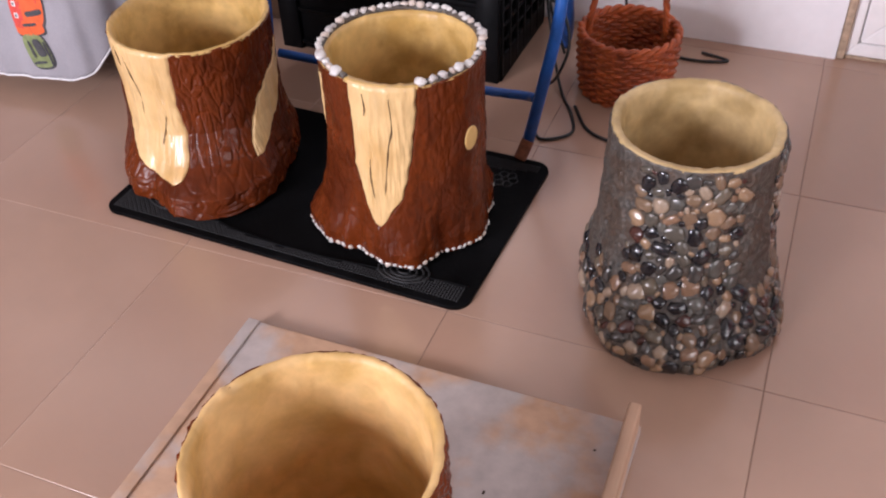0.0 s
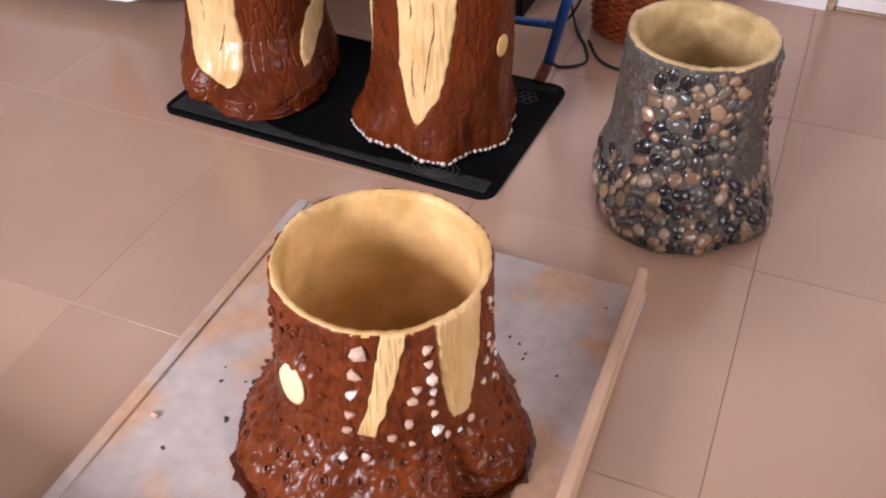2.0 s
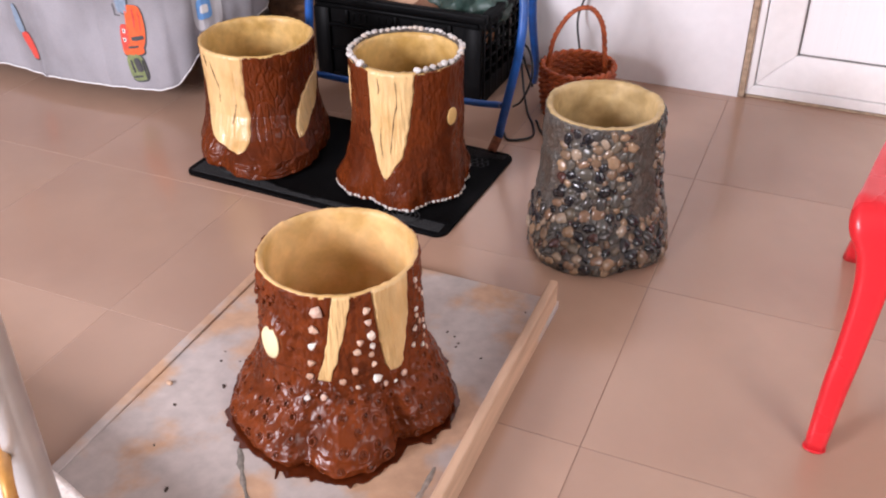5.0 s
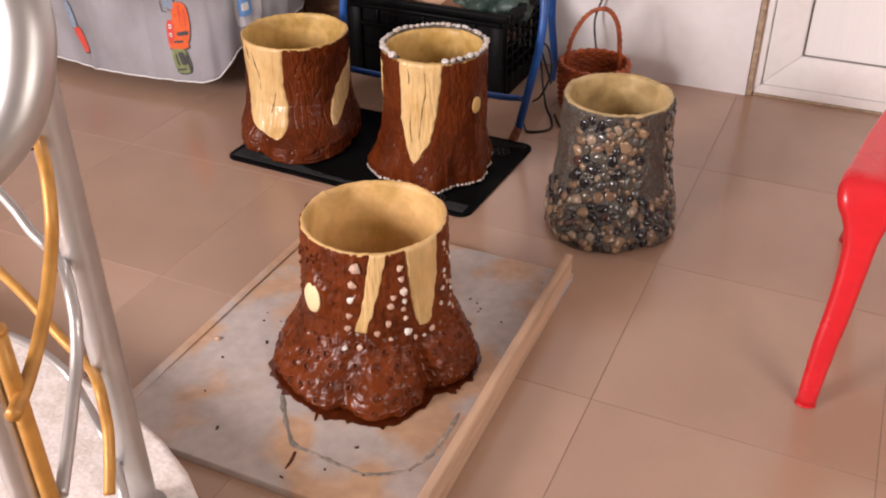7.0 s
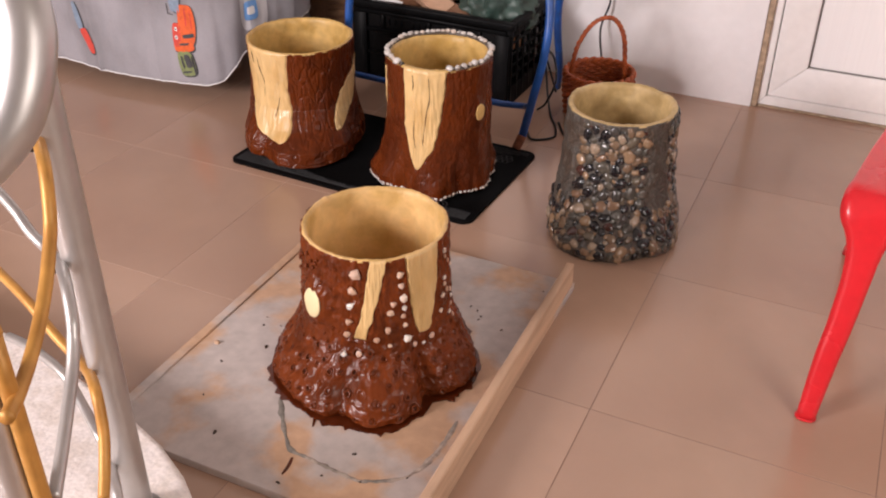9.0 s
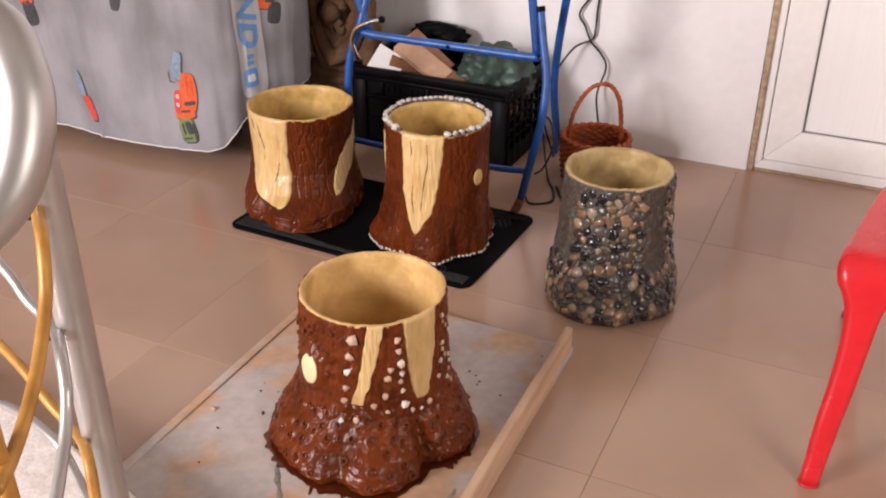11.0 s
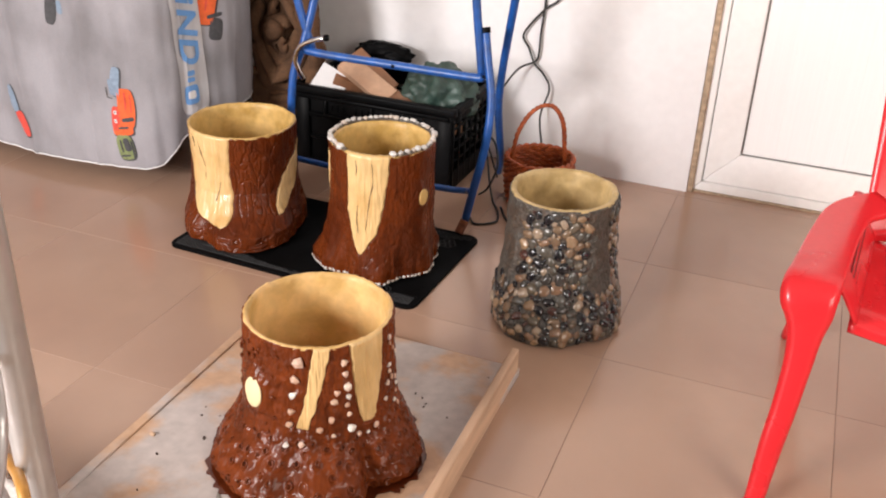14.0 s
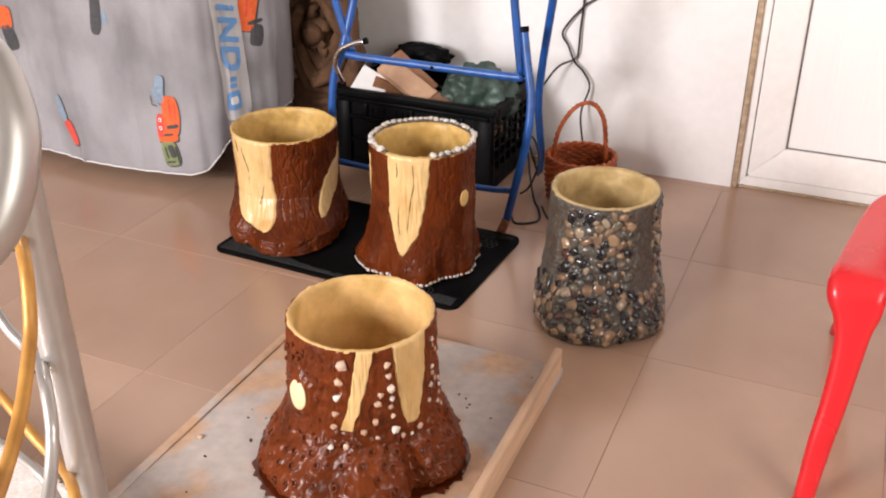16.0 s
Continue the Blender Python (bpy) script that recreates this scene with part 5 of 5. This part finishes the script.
AXIS = 1.28
for side in (-1, 1):
    sx = lambda x: x if side < 0 else AXIS - x
    bar = sweep("leg", [(sx(0.366), 0.15, 0.0), (sx(0.374), 0.182, 0.11), (sx(0.382), 0.206, 0.18), (sx(0.388), 0.23, 0.26), (sx(0.389), 0.247, 0.315), (sx(0.388), 0.258, 0.35), (sx(0.383), 0.268, 0.378), (sx(0.384), 0.286, 0.397), (sx(0.391), 0.33, 0.406), (sx(0.414), 0.5, 0.408), (sx(0.44), 0.605, 0.412), (sx(0.505), 0.668, 0.42)],
                [(0.034, 0.028), (0.041, 0.03), (0.044, 0.032), (0.049, 0.034), (0.06, 0.038), (0.082, 0.042), (0.098, 0.044), (0.098, 0.036), (0.094, 0.02), (0.09, 0.016), (0.088, 0.016), (0.08, 0.016)], "front leg moulded into the arm rest")
    part("foot_lip", tube(local(chair, [(sx(0.366) + 0.017 * math.cos(a), 0.15 + 0.013 * math.sin(a), 0.003) for a in np.linspace(0, 2 * math.pi, 17)]), 0.0028, per=1, sides=6, smooth_path=False), RED, bar, "worn rim of the hollow foot")
    sweep("leg", [(sx(0.39), 0.78, 0.0), (sx(0.41), 0.73, 0.15), (sx(0.44), 0.69, 0.3), (sx(0.47), 0.68, 0.42)], [(0.045, 0.035), (0.05, 0.035), (0.055, 0.04), (0.06, 0.03)])
    # the arm's inner wall with its long slots
    verts = []
    for i in range(20):
        u = i / 19
        for k in range(8):
            v = k / 7
            verts.append((sx(0.425 + 0.03 * u + 0.045 * v), 0.285 + 0.37 * u, 0.41 + 0.008 * u - 0.072 * v**1.1))
    wall_in = part("arm_wall", mesh_from(local(chair, verts), grid_faces(20, 8), "arm_wall"), RED, chair)
    wall_in.modifiers.new("thick", "SOLIDIFY").thickness = 0.005
    for k in range(5):
        z, x = 0.4 - 0.011 * k, 0.4335 + 0.0055 * k
        part("slot", tube(local(chair, [(sx(x + 0.012 + 0.03 * u) - 0.012 * (1 if side < 0 else -1), 0.285 + 0.37 * u, z + 0.006 * u) for u in (0.25, 0.45, 0.65, 0.85)]), 0.0035, per=4, sides=6), RED_SLOT, wall_in, "long slot in the arm wall, its shade painted dark red")
# seat with rounded front edge, and its perforations
verts = []
for i in range(20):
    for j in range(24):
        u, v = i / 19, j / 23
        x = 0.46 + 0.36 * v
        y = 0.30 + 0.37 * u
        z = 0.342 - 0.02 * math.sin(v * math.pi) - (0.03 * (1 - u * 8) ** 2 if u < 0.125 else 0)
        verts.append((x, y, z))
seat = part("seat", mesh_from(local(chair, verts), grid_faces(20, 24), "seat"), RED, chair)
seat.modifiers.new("thick", "SOLIDIFY").thickness = 0.006
# each hole is a solid chip, its inner shade painted dark red
hole = box((0.009, 0.004, 0.002), (0, 0, 0), 0)
me = bpy.data.meshes.new("perforation")
hole.to_mesh(me)
hole.free()
me.materials.append(RED_SLOT)
for i in range(12):
    for j in range(10):
        o = new("perforation", me)
        o.parent = seat
        v = (0.07 + 0.0205 * j + 0.055) / 0.32
        o.matrix_local = Matrix.Translation(local(chair, [(0.46 + 0.36 * v, 0.39 + 0.019 * i, 0.3435 - 0.02 * math.sin(v * math.pi))])[0])
verts = []
for i in range(16):
    for j in range(25):
        u, v = i / 15, j / 24
        a = (v - 0.5) * 2
        x = 0.64 + a * (0.165 + 0.02 * u)
        y = 0.685 + 0.13 * u - 0.03 * a * a
        z = 0.335 + 0.415 * u - 0.07 * abs(a) ** 4 * u
        verts.append((x, y, z))
back = part("backrest", mesh_from(local(chair, verts), grid_faces(16, 25), "backrest"), RED, chair)
back.modifiers.new("thick", "SOLIDIFY").thickness = 0.006

# ---- the stairs' first step and the railing ----
outline = [(-3.38, -0.40), (-1.3, -0.385), (-0.98, -0.395), (-0.866, -0.418), (-0.752, -0.449), (-0.655, -0.475), (-0.567, -0.505), (-0.49, -0.545), (-0.43, -0.59), (-0.375, -0.655), (-0.34, -0.74), (-0.325, -0.85), (-0.32, -1.0), (-0.32, -1.15), (-3.38, -1.15)]
tagged(part("stair_step", prism(outline, 0.0, 0.118, 0.012), STEP), "white speckled stone bottom step with a rounded end", "step", kind="structure")

railing = thing("stair_railing", (-0.498, -0.636, 0.118), "steel and gold tube stair railing standing on the white step", "railing")


def upright(name, x, y, z1, r, mat, label="", sides=28):
    return part(name, tube(local(railing, [(x, y, 0.118), (x, y, 0.45), (x, y, z1)]), r, per=4, sides=sides), mat, railing, label)


upright("newel", -0.498, -0.636, 0.93, 0.0215, STEEL)
part("foot_ring", tube(local(railing, [(-0.498, -0.636, 0.118), (-0.498, -0.636, 0.128)]), 0.034, per=2, sides=28), STEEL, railing)
# bent rods: each runs along the step's edge to the newel, touches it, and swings on towards the stairs
GOLD_A = [(-0.573, -0.613, 0.781), (-0.559, -0.617, 0.757), (-0.53, -0.63, 0.74), (-0.488, -0.662, 0.736), (-0.45, -0.694, 0.733), (-0.432, -0.714, 0.707), (-0.423, -0.728, 0.682), (-0.41, -0.749, 0.663), (-0.394, -0.774, 0.647), (-0.378, -0.8, 0.634), (-0.359, -0.83, 0.625), (-0.34, -0.861, 0.619), (-0.319, -0.894, 0.618), (-0.301, -0.923, 0.622)]
STEEL_B = [(-0.699, -0.575, 0.588), (-0.679, -0.581, 0.583), (-0.648, -0.59, 0.57), (-0.621, -0.598, 0.551), (-0.58, -0.61, 0.54), (-0.513, -0.654, 0.566), (-0.45, -0.704, 0.588), (-0.421, -0.731, 0.566), (-0.413, -0.743, 0.546), (-0.4, -0.764, 0.525), (-0.385, -0.789, 0.51), (-0.365, -0.821, 0.495), (-0.346, -0.852, 0.481), (-0.326, -0.883, 0.471)]
GOLD_C = [(-0.785, -0.548, 0.421), (-0.769, -0.553, 0.419), (-0.695, -0.576, 0.405), (-0.63, -0.596, 0.379), (-0.58, -0.611, 0.366), (-0.512, -0.653, 0.396), (-0.45, -0.7, 0.425), (-0.427, -0.722, 0.386), (-0.413, -0.744, 0.354), (-0.396, -0.771, 0.329)]
STEEL_D = [(-0.805, -0.542, 0.279), (-0.727, -0.566, 0.3), (-0.638, -0.593, 0.302), (-0.599, -0.605, 0.266), (-0.565, -0.617, 0.222), (-0.513, -0.654, 0.228), (-0.445, -0.71, 0.268), (-0.416, -0.74, 0.237), (-0.395, -0.77, 0.21)]
for rod, mat, look_of in ((GOLD_A, GOLD, "golden"), (STEEL_B, STEEL, "steel"), (GOLD_C, GOLD, "golden"), (STEEL_D, STEEL, "steel")):
    part("scroll_rod", tube(local(railing, rod), 0.0072, per=8, sides=18), mat, railing, look_of + " bent scroll rod")
RAIL = [(-0.60, -0.80, 1.0), (-0.53, -0.75, 0.99), (-0.458, -0.714, 0.971), (-0.437, -0.708, 0.964), (-0.422, -0.708, 0.95), (-0.408, -0.714, 0.929), (-0.396, -0.722, 0.906), (-0.39, -0.733, 0.883), (-0.387, -0.748, 0.857), (-0.39, -0.765, 0.83), (-0.399, -0.782, 0.81), (-0.413, -0.8, 0.791), (-0.43, -0.818, 0.777), (-0.47, -0.85, 0.76)]
part("handrail", tube(local(railing, RAIL), 0.0272, per=10, sides=36), STEEL, railing, "thick curled steel handrail end")
upright("baluster", -0.353, -0.9, 0.68, 0.017, STEEL)
upright("gold_stem", -0.325, -0.896, 0.69, 0.0085, GOLD, "golden tube along the baluster", 18)
part("stem_cap", tube(local(railing, [(-0.325, -0.896, 0.688), (-0.325, -0.896, 0.694)]), 0.0092, per=2, sides=18), GOLD, railing, "flat golden end cap")
for x, y, z in ((-0.515, -0.650, 0.727), (-0.515, -0.653, 0.556), (-0.514, -0.653, 0.387), (-0.515, -0.653, 0.222)):
    part("weld", tube(local(railing, [(x - 0.007, y - 0.006, z + 0.001), (x, y - 0.001, z - 0.001), (x + 0.007, y - 0.006, z), (x + 0.013, y - 0.012, z - 0.001)]), 0.0034, per=3, sides=7), WELD, railing, "dark scorched weld")

# ---- floor tiles ----
tile_bm = box((0.4989, 0.4989, 0.012), (0, 0, -0.006), 0.0008, segments=1)
tile_mesh = bpy.data.meshes.new("tile")
tile_bm.to_mesh(tile_mesh)
tile_bm.free()
tile_mesh.materials.append(TILE)
for i in range(-7, 5):
    for j in range(-8, 4):
        x, y = 0.25 + 0.5 * i, 0.25 + 0.5 * j
        if x - 0.25 >= room["x1"] or y - 0.25 >= wall_y:
            continue
        o = new("tile", tile_mesh)
        o.parent = floor
        o.matrix_world = pose(x, y, 0.0)
